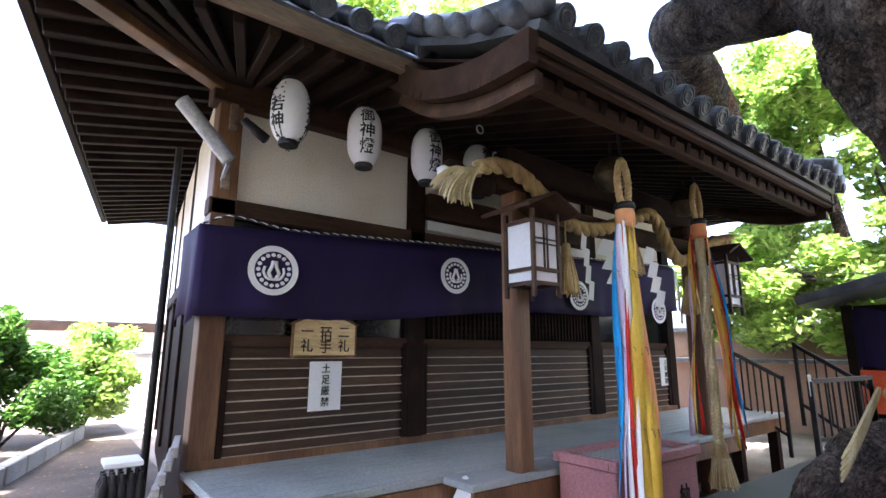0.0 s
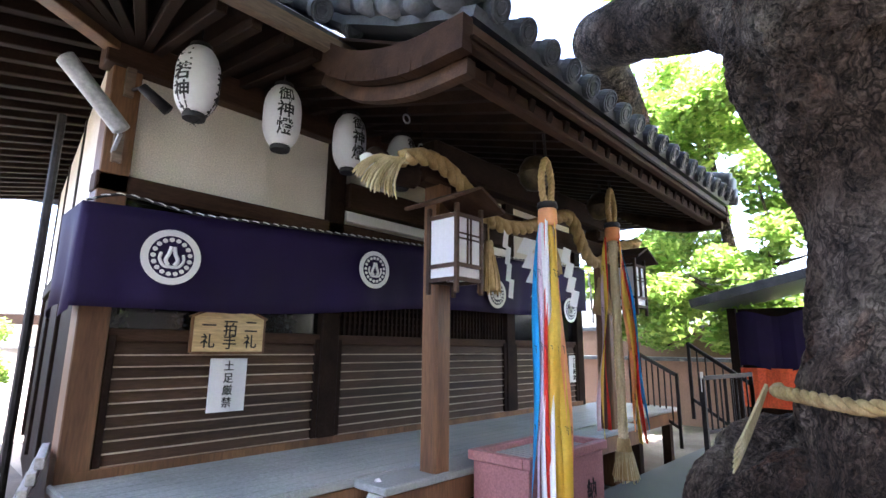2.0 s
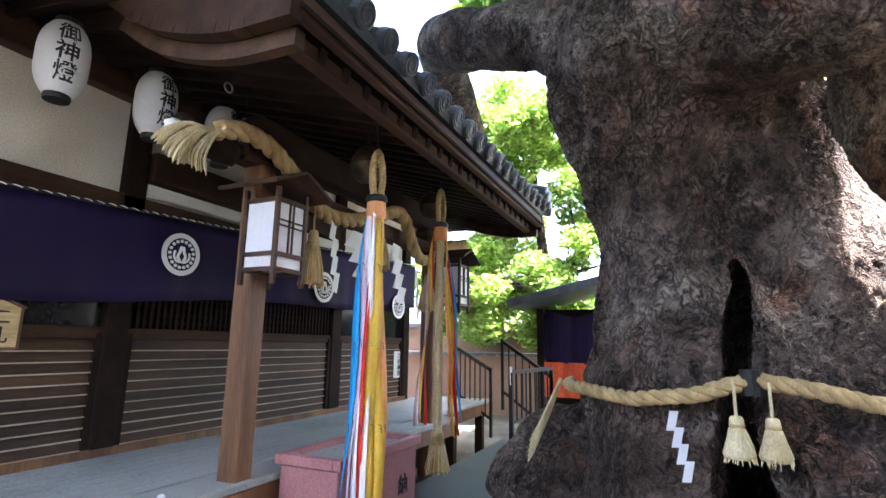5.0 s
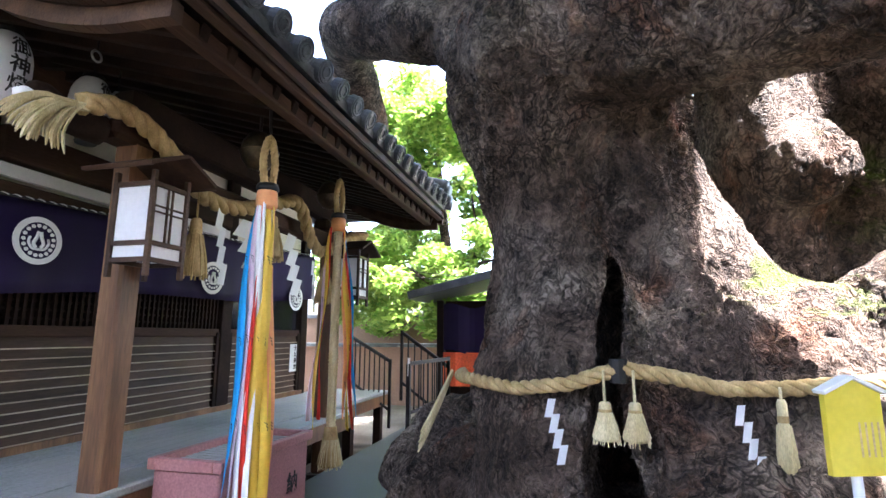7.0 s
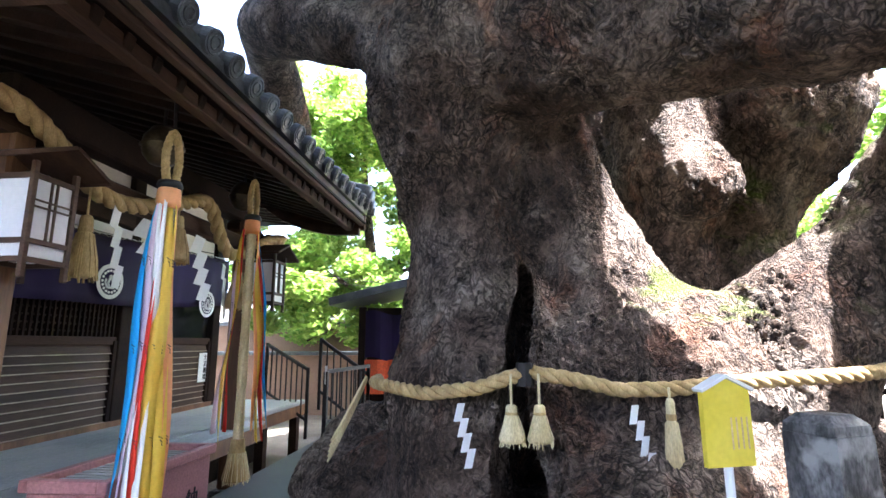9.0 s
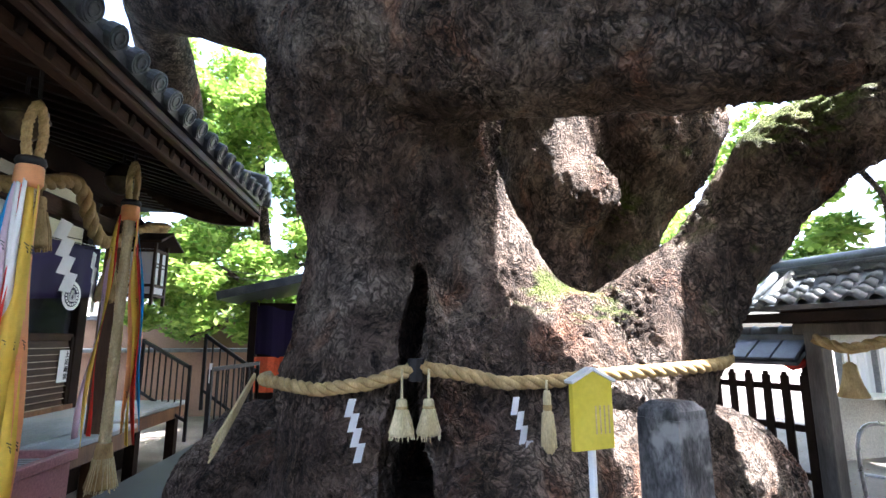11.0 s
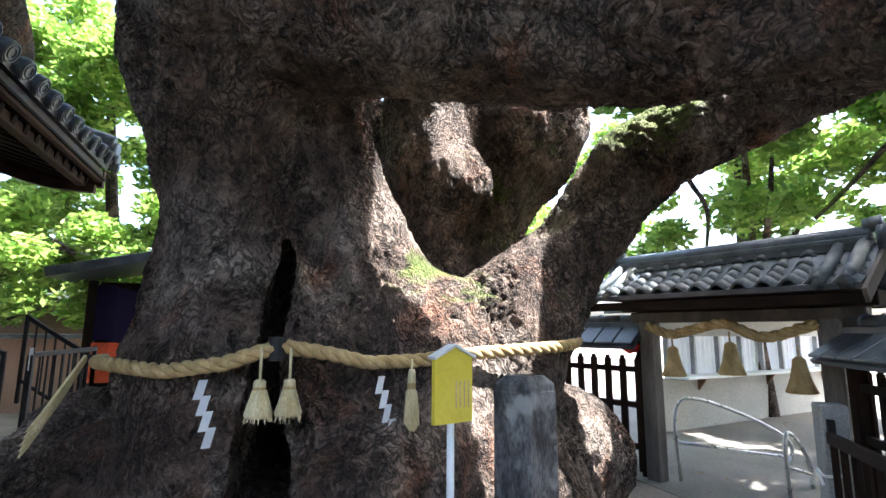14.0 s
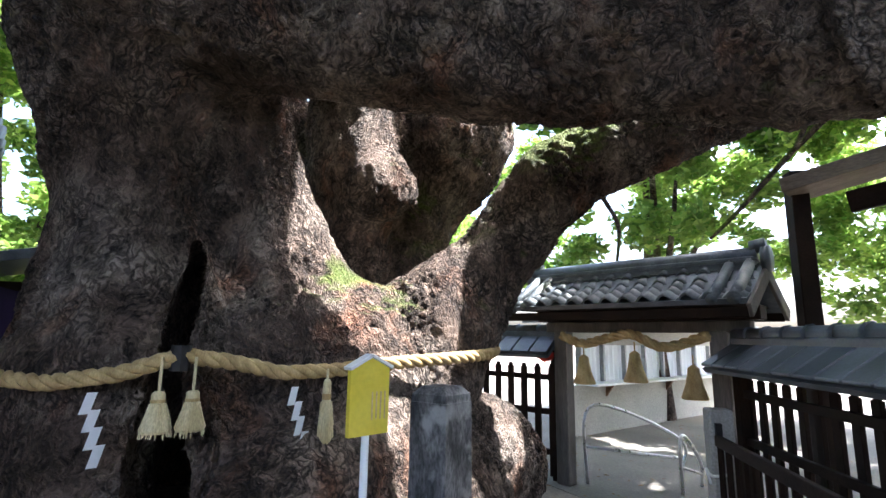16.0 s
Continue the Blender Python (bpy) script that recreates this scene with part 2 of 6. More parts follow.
STRAWP = mat("pale_straw", (0.5, 0.4, 0.2), (0.7, 0.6, 0.36), 14, (1, 1, 0.3), 0.8, 0.5, fine=140, dist=0.006)
EMAW = mat("signboard_wood", (0.58, 0.42, 0.2), (0.74, 0.57, 0.31), 5, (0.2, 1, 1.5), 0.6, 0.1, fine=60)
YELLOW = mat("yellow_board", (0.7, 0.56, 0.05), (0.82, 0.68, 0.1), 3, rough=0.45, bump=0.05, grain=0.25)
STONE = mat("dark_stone", (0.035, 0.035, 0.036), (0.2, 0.195, 0.19), 11, (1, 1, 0.45), 0.7, 0.5, fine=70, c3=(0.3, 0.295, 0.28), grain=2.2)
ROCK = mat("pale_rock", (0.25, 0.22, 0.18), (0.42, 0.38, 0.32), 4, rough=0.85, bump=0.5, fine=30)
PINK = mat("pink_paint", (0.36, 0.155, 0.15), (0.44, 0.2, 0.19), 2.5, rough=0.5, bump=0.06, fine=60, c3=(0.33, 0.14, 0.13))
IRON = mat("black_iron", (0.012, 0.011, 0.012), (0.028, 0.026, 0.025), 8, rough=0.55, bump=0.1, spec=0.2)
STEEL = mat("brushed_steel", (0.5, 0.5, 0.5), (0.62, 0.62, 0.62), 8, rough=0.3, bump=0.03, metal=0.9)
GREYM = mat("grey_enamel", (0.3, 0.31, 0.32), (0.42, 0.43, 0.44), 4, rough=0.4, bump=0.03)
BRONZE = mat("dark_bronze", (0.045, 0.035, 0.022), (0.11, 0.085, 0.05), 9, rough=0.45, bump=0.1, metal=0.7)
CONC = mat("concrete", (0.3, 0.29, 0.27), (0.43, 0.415, 0.385), 1.2, rough=0.9, bump=0.25, fine=60, c3=(0.26, 0.25, 0.23))
EARTH = mat("earth", (0.17, 0.145, 0.115), (0.3, 0.265, 0.22), 1.1, rough=0.95, bump=0.5, fine=25, dist=0.02, c3=(0.13, 0.1, 0.075))
BROWNW = mat("brown_render", (0.25, 0.16, 0.115), (0.33, 0.215, 0.155), 1.2, rough=0.85, bump=0.1)
CREAM = mat("cream_render", (0.42, 0.41, 0.36), (0.52, 0.5, 0.45), 1.0, rough=0.9, bump=0.1)
RED = mat("red_cloth", (0.7, 0.03, 0.02), (0.8, 0.06, 0.03), 3, rough=0.8, bump=0.05, trans=0.2, grain=0.25)
ORANGE = mat("vermilion_cloth", (0.75, 0.1, 0.03), (0.85, 0.16, 0.05), 3, rough=0.7, bump=0.05)
C_YEL = mat("yellow_cloth", (0.82, 0.56, 0.06), (0.9, 0.66, 0.1), 3, rough=0.6, bump=0.04, trans=0.3, grain=0.25)
C_ORG = mat("orange_cloth", (0.85, 0.35, 0.12), (0.9, 0.45, 0.2), 3, rough=0.6, bump=0.04, trans=0.3, grain=0.25)
C_BLU = mat("blue_cloth", (0.02, 0.36, 0.75), (0.04, 0.45, 0.85), 3, rough=0.6, bump=0.04, trans=0.25, grain=0.25)
C_PNK = mat("pale_pink_cloth", (0.78, 0.6, 0.7), (0.84, 0.68, 0.76), 3, rough=0.6, bump=0.04, trans=0.3, grain=0.25)
GLASS = mat("dark_glass", (0.012, 0.013, 0.015), (0.02, 0.021, 0.024), 2, rough=0.12, bump=0, spec=0.6)
LEAF_M = leaf_mat("maple_leaf", (0.13, 0.26, 0.04), (0.4, 0.52, 0.12), 0.62)
LEAF_C = leaf_mat("camphor_leaf", (0.045, 0.13, 0.012), (0.2, 0.32, 0.05), 0.5)
LEAF_B = leaf_mat("bush_leaf", (0.03, 0.09, 0.012), (0.11, 0.24, 0.03), 0.4)
PAVE = mat("worn_paving", (0.13, 0.118, 0.098), (0.22, 0.2, 0.17), 0.8, rough=0.9, bump=0.3, fine=30, c3=(0.17, 0.145, 0.11))
# Concrete darkened in its colour to stand for shade on the ramp
RAMPC = mat("shaded_concrete", (0.05, 0.056, 0.058), (0.09, 0.098, 0.1), 1.4, rough=0.5, bump=0.15, fine=60, c3=(0.06, 0.064, 0.062))
# Earth with the tree shade put into its dark colour
PATHM = mat("shaded_earth", (0.045, 0.036, 0.027), (0.11, 0.09, 0.068), 0.9, rough=0.95, bump=0.5, fine=25, dist=0.02, c3=(0.15, 0.12, 0.09))
LITTER = mat("leaf_litter", (0.12, 0.07, 0.03), (0.25, 0.16, 0.07), 9, rough=0.9, bump=0.1)


# ---- mesh helpers ----
def link(name, bm, material, parent=None, label="", smooth=False):
    me = bpy.data.meshes.new(name)
    bm.to_mesh(me)
    bm.free()
    if smooth:
        me.polygons.foreach_set("use_smooth", [True] * len(me.polygons))
    me.materials.append(material)
    ob = new(name, me)
    if parent:
        ob.parent = parent
    if label:
        ob["label"] = label
    return ob


def part(name, bm, material, parent, label="", smooth=False):
    return link(name, bm, material, parent, label, smooth)


def thing(name, label, category, group="", kind=""):
    return tagged(new(name), label, category, group, kind)


def box(bm, c, s, rot=None, bevel=0.0):
    """A box of size s at c; rot: a matrix or degrees about z."""
    m = Matrix.Translation(c)
    if rot is not None:
        m = m @ (rot.to_4x4() if isinstance(rot, Matrix) else Matrix.Rotation(radians(rot), 4, "Z"))
    r = bmesh.ops.create_cube(bm, size=1.0, matrix=m @ Matrix.Diagonal((*s, 1)))
    if bevel:
        es = {e for v in r["verts"] for e in v.link_edges}
        bmesh.ops.bevel(bm, geom=list(es), offset=bevel, segments=1, affect="EDGES")
    return bm


def bx(c, s, rot=None, bevel=0.0):
    return box(bmesh.new(), c, s, rot, bevel)


def beam(bm, a, b, w, h, bevel=0.006):
    """A squared timber from a to b, w wide and h high."""
    a, b = Vector(a), Vector(b)
    d = b - a
    side = d.cross(Vector((0, 0, 1)))
    side = side.normalized() if side.length > 1e-5 else Vector((1, 0, 0))
    up = side.cross(d).normalized()
    m = Matrix((side, d.normalized(), up)).transposed()
    return box(bm, (a + b) / 2, (w, d.length, h), m, bevel)


def smooth_path(pts, n):
    """Catmull-Rom through the points, n steps a span; works for any width of tuple."""
    P = [np.array(p, float) for p in pts]
    P = [2 * P[0] - P[1]] + P + [2 * P[-1] - P[-2]]
    out = []
    for i in range(1, len(P) - 2):
        for k in range(n):
            t = k / n
            a, b, c, d = P[i - 1], P[i], P[i + 1], P[i + 2]
            out.append(0.5 * (2 * b + (c - a) * t + (2 * a - 5 * b + 4 * c - d) * t * t + (3 * b - a - 3 * c + d) * t ** 3))
    out.append(P[-2])
    return out


def tube(bm, pts, radii, seg=8, cap=True):
    """A tube through pts with a radius at each."""
    P = [Vector(p[:3]) for p in pts]
    R = radii if hasattr(radii, "__len__") else [radii] * len(P)
    rings, side = [], None
    for i, p in enumerate(P):
        d = (P[min(i + 1, len(P) - 1)] - P[max(i - 1, 0)]).normalized()
        if side is None:
            side = d.orthogonal().normalized()
        side = (side - d * side.dot(d)).normalized()
        up = d.cross(side)
        rings.append([bm.verts.new(p + (side * math.cos(a) + up * math.sin(a)) * R[i]) for a in (2 * math.pi * k / seg for k in range(seg))])
    for a, b in zip(rings, rings[1:]):
        for k in range(seg):
            bm.faces.new((a[k], a[(k + 1) % seg], b[(k + 1) % seg], b[k]))
    if cap:
        bm.faces.new(rings[0][::-1])
        bm.faces.new(rings[-1])
    return bm


def turned(bm, profile, c=(0, 0, 0), seg=20):
    """A turned body from (radius, z) pairs."""
    return tube(bm, [(c[0], c[1], c[2] + z) for _, z in profile], [max(r, 0.001) for r, _ in profile], seg)


def rope_mesh(pts, r, pitch=0.35, strands=3, step=None):
    """A laid rope: strands wound round the path."""
    P = [Vector(p) for p in pts]
    bm = bmesh.new()
    L = [0]
    for a, b in zip(P, P[1:]):
        L.append(L[-1] + (b - a).length)
    n = max(8, int(L[-1] / (step or r * 0.7)))
    C, side = [], None
    for i in range(n + 1):
        s = L[-1] * i / n
        j = max(k for k in range(len(L)) if L[k] <= s + 1e-9)
        j = min(j, len(P) - 2)
        f = (s - L[j]) / max(L[j + 1] - L[j], 1e-9)
        C.append((P[j].lerp(P[j + 1], f), s))
    for q in range(strands):
        line, side = [], None
        for i, (c, s) in enumerate(C):
            d = (C[min(i + 1, n)][0] - C[max(i - 1, 0)][0]).normalized()
            if side is None:
                side = d.orthogonal().normalized()
            side = (side - d * side.dot(d)).normalized()
            a = 2 * math.pi * (s / pitch + q / strands)
            line.append(c + (side * math.cos(a) + d.cross(side) * math.sin(a)) * r * 0.5)
        tube(bm, line, r * 0.56, 7)
    return bm


def sheet(bm, rows):
    """A grid of points as faces."""
    V = [[bm.verts.new(p) for p in row] for row in rows]
    for a, b in zip(V, V[1:]):
        for k in range(len(a) - 1):
            bm.faces.new((a[k], a[k + 1], b[k + 1], b[k]))
    return bm


def solid(bm, t):
    bmesh.ops.recalc_face_normals(bm, faces=bm.faces)
    bmesh.ops.solidify(bm, geom=bm.faces[:], thickness=t)
    return bm


def prism(bm, outline, m, t):
    """An outline of (u, v) pairs as a plate t thick, carried by the matrix m (u along x, v along z)."""
    front = [bm.verts.new(m @ Vector((u, -t / 2, v))) for u, v in outline]
    back = [bm.verts.new(m @ Vector((u, t / 2, v))) for u, v in outline]
    bm.faces.new(front)
    bm.faces.new(back[::-1])
    n = len(outline)
    for k in range(n):
        bm.faces.new((front[k], back[k], back[(k + 1) % n], front[(k + 1) % n]))
    return bm


def letters(text, size, m, material, parent, name="lettering", thick=0.002):
    """Writing as a flat mesh; m carries its centre, x along the line, y up."""
    cu = bpy.data.curves.new(name, "FONT")
    cu.offset = size * 0.011
    cu.body, cu.size, cu.align_x, cu.align_y, cu.extrude = text, size, "CENTER", "CENTER", thick
    ob = bpy.data.objects.new(name + "_tmp", cu)
    scene.collection.objects.link(ob)
    me = bpy.data.meshes.new_from_object(ob.evaluated_get(bpy.context.evaluated_depsgraph_get()))
    bpy.data.objects.remove(ob)
    bpy.data.curves.remove(cu)
    me.transform(m)
    me.materials.clear()
    me.materials.append(material)
    o = new(name, me)
    o.parent = parent
    return o


def leaves(name, material, centres, radii, count, size, seed, parent=None, flat=0.5):
    """Many small leaf blades in clumps: each a bent diamond of its own."""
    rng = np.random.default_rng(seed)
    C, Rr = np.array(centres, float), np.array(radii, float)
    w = Rr ** 2
    pick = rng.choice(len(C), count, p=w / w.sum())
    v = rng.normal(size=(count, 3))
    v /= np.linalg.norm(v, axis=1)[:, None]
    rad = rng.random(count) ** 0.45
    pos = C[pick] + v * (rad * Rr[pick])[:, None] * np.array([1, 1, 0.75])
    a = rng.normal(size=(count, 3))
    a[:, 2] *= flat
    a /= np.linalg.norm(a, axis=1)[:, None]
    b = np.cross(a, rng.normal(size=(count, 3)))
    b /= np.linalg.norm(b, axis=1)[:, None]
    s = size * (0.6 + 0.8 * rng.random(count))[:, None]
    n = np.cross(a, b)
    pts = np.stack([pos - a * s, pos + b * s * 0.45 + n * s * 0.12, pos + a * s, pos - b * s * 0.45 + n * s * 0.12], 1).reshape(-1, 3)
    me = bpy.data.meshes.new(name)
    me.vertices.add(count * 4)
    me.vertices.foreach_set("co", pts.ravel())
    me.loops.add(count * 4)
    me.loops.foreach_set("vertex_index", np.arange(count * 4))
    me.polygons.add(count)
    me.polygons.foreach_set("loop_start", np.arange(count) * 4)
    me.update()
    me.materials.append(material)
    ob = new(name, me)
    if parent:
        ob.parent = parent
    return ob


# ---- ground ----
bm = bmesh.new()
sheet(bm, [[(x, y, 0) for x in (-300, -60, -20, -8, 0, 8, 20, 60, 300)] for y in (-300, -60, -20, -8, 0, 8, 20, 60, 300)])
tagged(link("ground", bm, EARTH), "bare trodden earth of the shrine grounds", "ground", kind="structure")
tagged(link("pavement", bx((8.0, -16.0, -0.02), (16, 15, 0.05)), PAVE), "pale worn paving of the yard beyond the gate", "paving", kind="structure")
# Dark sheet laid over the ground where tree shade falls
tagged(link("side_path", bx((-2.6, 7.0, -0.02), (4.6, 13, 0.05)), PATHM), "trodden earth path beside the hall, darkened to stand for shade", "path", kind="structure")
tagged(link("ramp", bx((4.55, -2.25, 0.17), (4.3, 1.25, 0.36), bevel=0.01), RAMPC), "smooth grey concrete ramp beside the porch", "ramp", kind="structure")

# ---- shrine hall ----
POSTS = (-0.81, 1.08, 3.97, 5.87)
DZ = 0.85
hall = thing("shrine_hall", "dark timber shrine hall with white plaster panels and a tiled roof", "building")
for x in POSTS:
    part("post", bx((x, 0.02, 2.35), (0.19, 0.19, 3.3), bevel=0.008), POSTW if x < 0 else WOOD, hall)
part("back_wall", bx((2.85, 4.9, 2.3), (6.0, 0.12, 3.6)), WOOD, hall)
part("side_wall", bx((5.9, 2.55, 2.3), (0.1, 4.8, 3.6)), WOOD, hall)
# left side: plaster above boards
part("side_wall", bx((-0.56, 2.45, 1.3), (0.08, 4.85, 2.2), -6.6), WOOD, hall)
part("plaster_panel", bx((-0.57, 2.5, 3.15), (0.09, 4.7, 1.45), -6.6), PLASTER, hall)
for y in (1.7, 3.4, 4.95):
    part("post", bx((-0.83 + 0.115 * y, y, 2.2), (0.17, 0.17, 3.4), -6.6, 0.006), WOOD, hall)
part("beam", bx((-0.6, 2.45, 2.38), (0.1, 4.9, 0.14), -6.6, 0.006), WOOD, hall)
part("sill", bx((2.53, 0.0, DZ + 0.03), (6.7, 0.16, 0.07), bevel=0.006), POSTW, hall)
part("head_beam", bx((2.53, 0.0, 2.84), (6.9, 0.15, 0.14), bevel=0.008), WOODX, hall)
part("top_beam", bx((2.53, -0.02, 3.83), (7.0, 0.2, 0.24), bevel=0.01), WOODX, hall)
for a, b in ((-0.71, 0.985), (1.175, 3.875), (4.065, 5.775)):
    part("plaster_panel", bx(((a + b) / 2, 0.03, 3.31), (b - a, 0.06, 0.82)), PLASTER, hall, "cream plaster panel")
    part("door_rail", bx(((a + b) / 2, 0.0, 1.78), (b - a, 0.09, 0.09), bevel=0.006), WOODX, hall)
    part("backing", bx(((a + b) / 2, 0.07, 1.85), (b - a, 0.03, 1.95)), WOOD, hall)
part("frieze", bx((2.53, -0.07, 2.99), (2.69, 0.05, 0.1)), WHITE, hall, "white painted frieze board")
part("frieze_beam", bx((2.53, -0.06, 3.2), (2.69, 0.14, 0.26), bevel=0.01), WOODX, hall)
# weatherboards: separate overlapping slats below the rail
for i, (a, b) in enumerate(((-0.71, 0.985), (1.175, 3.875), (4.065, 5.775))):
    n = 10
    for k in range(n):
        z = DZ + 0.07 + (k + 0.5) * (1.73 - DZ - 0.07) / n
        s = bmesh.new()
        rot = Matrix.Rotation(radians(-13), 3, "X")
        box(s, ((a + b) / 2, -0.012, z), (b - a - 0.07, 0.018, 0.1), rot, 0.004)
        part("slat", s, SLATW, hall)
        # thin pale strip painted in as each slat's highlight
        box_edge = bmesh.new()
        box(box_edge, ((a + b) / 2, -0.037, z - 0.047), (b - a - 0.075, 0.013, 0.01))
        part("slat_edge", box_edge, EDGEW, hall, "pale strip painted as light on the slat edge")
    for x in (a + 0.025, b - 0.025):
        part("stile", bx((x, -0.02, 1.32), (0.05, 0.08, 0.92), bevel=0.004), WOOD, hall)
# lattice in the middle bay, dark panes in the others
for j in range(44):
    x = 1.2 + j * 0.0612
    part("lattice_bar", bx((x, -0.01, 2.3), (0.022, 0.04, 0.95)), WOOD, hall)
for j in range(13):
    part("lattice_bar", bx((2.53, 0.005, 1.88 + j * 0.072), (2.68, 0.03, 0.02)), WOOD, hall)
for a, b in ((-0.71, 0.985), (4.065, 5.775)):
    part("pane", bx(((a + b) / 2, 0.02, 2.3), (b - a, 0.02, 0.94)), GLASS, hall, "dark reflecting glass pane")

# porch deck
deck = thing("porch_deck", "raised porch deck of smooth grey boards", "deck")
part("platform", bx((2.9, -0.61, DZ - 0.03), (7.64, 1.22, 0.05), bevel=0.008), DECK, deck)
part("platform", bx((2.53, -1.38, DZ - 0.032), (4.0, 0.32, 0.05), bevel=0.008), DECK, deck)
part("fascia", bx((2.9, -1.19, DZ - 0.14), (7.6, 0.04, 0.16), bevel=0.006), POSTW, deck)
part("fascia", bx((2.53, -1.51, DZ - 0.14), (3.95, 0.04, 0.16), bevel=0.006), POSTW, deck)
for x in (-0.8, 1.1, 2.5, 3.95, 5.4, 6.55):
    part("stub_post", bx((x, -1.1, 0.35), (0.12, 0.12, 0.75)), WOOD, deck)
part("skirt", bx((2.9, -0.6, 0.36), (7.2, 0.04, 0.75)), WOOD, deck)
for k in range(9):
    w_ = 0.128
    part("board", bx((2.9, -0.075 - k * 0.133, DZ - 0.003), (7.62, w_, 0.012), bevel=0.003), DECK, deck)
st = bmesh.new()
beam(st, (0.62, -1.3, 0.78), (0.62, -2.1, 0.25), 0.04, 0.2)
tagged(link("step_board", st, WHITE), "sloping white board at the edge of the porch", "board")

# porch pillars
for x in (1.1, 3.96):
    p = thing("porch_pillar", "squared brown porch pillar on a stone base", "pillar", "porch pillars")
    part("shaft", bx((x, -1.42, 1.62), (0.165, 0.165, 2.75), bevel=0.018), POSTW, p)
    part("stone_base", bx((x, -1.42, 0.12), (0.3, 0.3, 0.24), bevel=0.03), STONE, p)
    part("bracket", bx((x, -1.42, 3.03), (0.5, 0.2, 0.13), bevel=0.03), WOODX, p)
tie = thing("porch_beam", "dark carved tie beam across the porch pillars", "beam")
part("tie_beam", bx((2.53, -1.42, 3.22), (3.1, 0.17, 0.25), bevel=0.02), WOOD, tie)
part("tie_beam", bx((2.53, -1.42, 2.86), (2.75, 0.12, 0.17), bevel=0.02), WOODX, tie)
for x, s in ((0.82, -1), (4.24, 1)):
    nose = bmesh.new()
    pts = smooth_path([(x, -1.42, 3.0), (x + s * 0.18, -1.42, 2.98), (x + s * 0.36, -1.42, 3.07), (x + s * 0.42, -1.42, 3.02)], 5)
    tube(nose, pts, [0.1 - 0.004 * i for i in range(len(pts))], 8)
    part("carved_nose", nose, WOOD, tie, "curved carved beam end", True)
    part("nose_tip", turned(bmesh.new(), [(0.02, -0.045), (0.05, -0.02), (0.055, 0.02), (0.02, 0.045)], (x + s * 0.44, -1.42, 3.01), 12), WHITE, tie, "white painted tip of the carved end", True)


# ---- roofs ----
def tile_row(parent, x, y0, z0, y1, z1, r, material, face=True):
    """One cover-tile row from the eave (y0) up the slope, with its ringed end disc."""
    d = Vector((0, y1 - y0, z1 - z0)).normalized()
    t = bmesh.new()
    L = math.hypot(y1 - y0, z1 - z0)
    n = max(2, int(L / 0.3))
    pts, rad = [], []
    for k in range(n):
        for f, q in ((0.0, 1.0), (0.93, 0.93), (0.94, 1.0)):
            pts.append(Vector((x, y0, z0)) + d * (L * (k + f) / n))
            rad.append(r * q)
    tube(t, pts, rad, 10)
    row = part("cover_tile", t, material, parent, "", True)
    if face:
        e = bmesh.new()
        c, back = Vector((x, y0, z0)), -d
        for rr, o in ((r * 1.12, 0.0),):
            tube(e, [c + d * 0.03, c + back * 0.03], rr, 18)
        for rr in (r * 0.92, r * 0.52):
            ring = [c + back * 0.034 + (Vector((1, 0, 0)) * math.cos(a) + Vector((1, 0, 0)).cross(back) * math.sin(a)) * rr for a in (2 * math.pi * k / 16 for k in range(17))]
            tube(e, ring, r * 0.1, 5)
        part("end_disc", e, material, row, "ringed round eave tile end")
    return row


KX0, KX1, KY, KZ = 0.12, 4.94, -2.6, 3.5
porch_roof = thing("porch_roof", "grey tiled porch roof with round eave tiles and dark rafters", "roof")
prof = [(KY, KZ - 0.07), (-2.0, KZ + 0.15), (-1.4, KZ + 0.45), (-0.7, KZ + 0.95)]
bm = bmesh.new()
sheet(bm, [[(x, y, z) for x in (KX0, 1.5, 3.5, KX1)] for y, z in prof])
part("tile_bed", solid(bm, -0.06), TILE, porch_roof)
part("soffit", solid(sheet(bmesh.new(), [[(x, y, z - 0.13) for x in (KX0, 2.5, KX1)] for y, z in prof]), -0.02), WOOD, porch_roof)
n = 18
for k in range(n):
    x = KX0 + 0.16 + k * (KX1 - KX0 - 0.32) / (n - 1)
    lift = 0.05 * abs((x - 2.53) / 2.4) ** 3
    tile_row(porch_roof, x, KY - 0.04, KZ + lift, -1.0, KZ + 0.75 + lift, 0.074, TILE)
part("eave_board", bx(((KX0 + KX1) / 2, KY + 0.06, KZ - 0.15), (KX1 - KX0, 0.07, 0.14), bevel=0.01), SLATW, porch_roof, "red-brown eave board")
part("eave_board", bx(((KX0 + KX1) / 2, KY + 0.2, KZ - 0.25), (KX1 - KX0 - 0.1, 0.09, 0.1), bevel=0.01), WOODX, porch_roof)
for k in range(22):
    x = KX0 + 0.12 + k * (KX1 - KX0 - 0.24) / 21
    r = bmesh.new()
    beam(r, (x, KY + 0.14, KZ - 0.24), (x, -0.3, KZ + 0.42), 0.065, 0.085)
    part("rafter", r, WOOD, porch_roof)
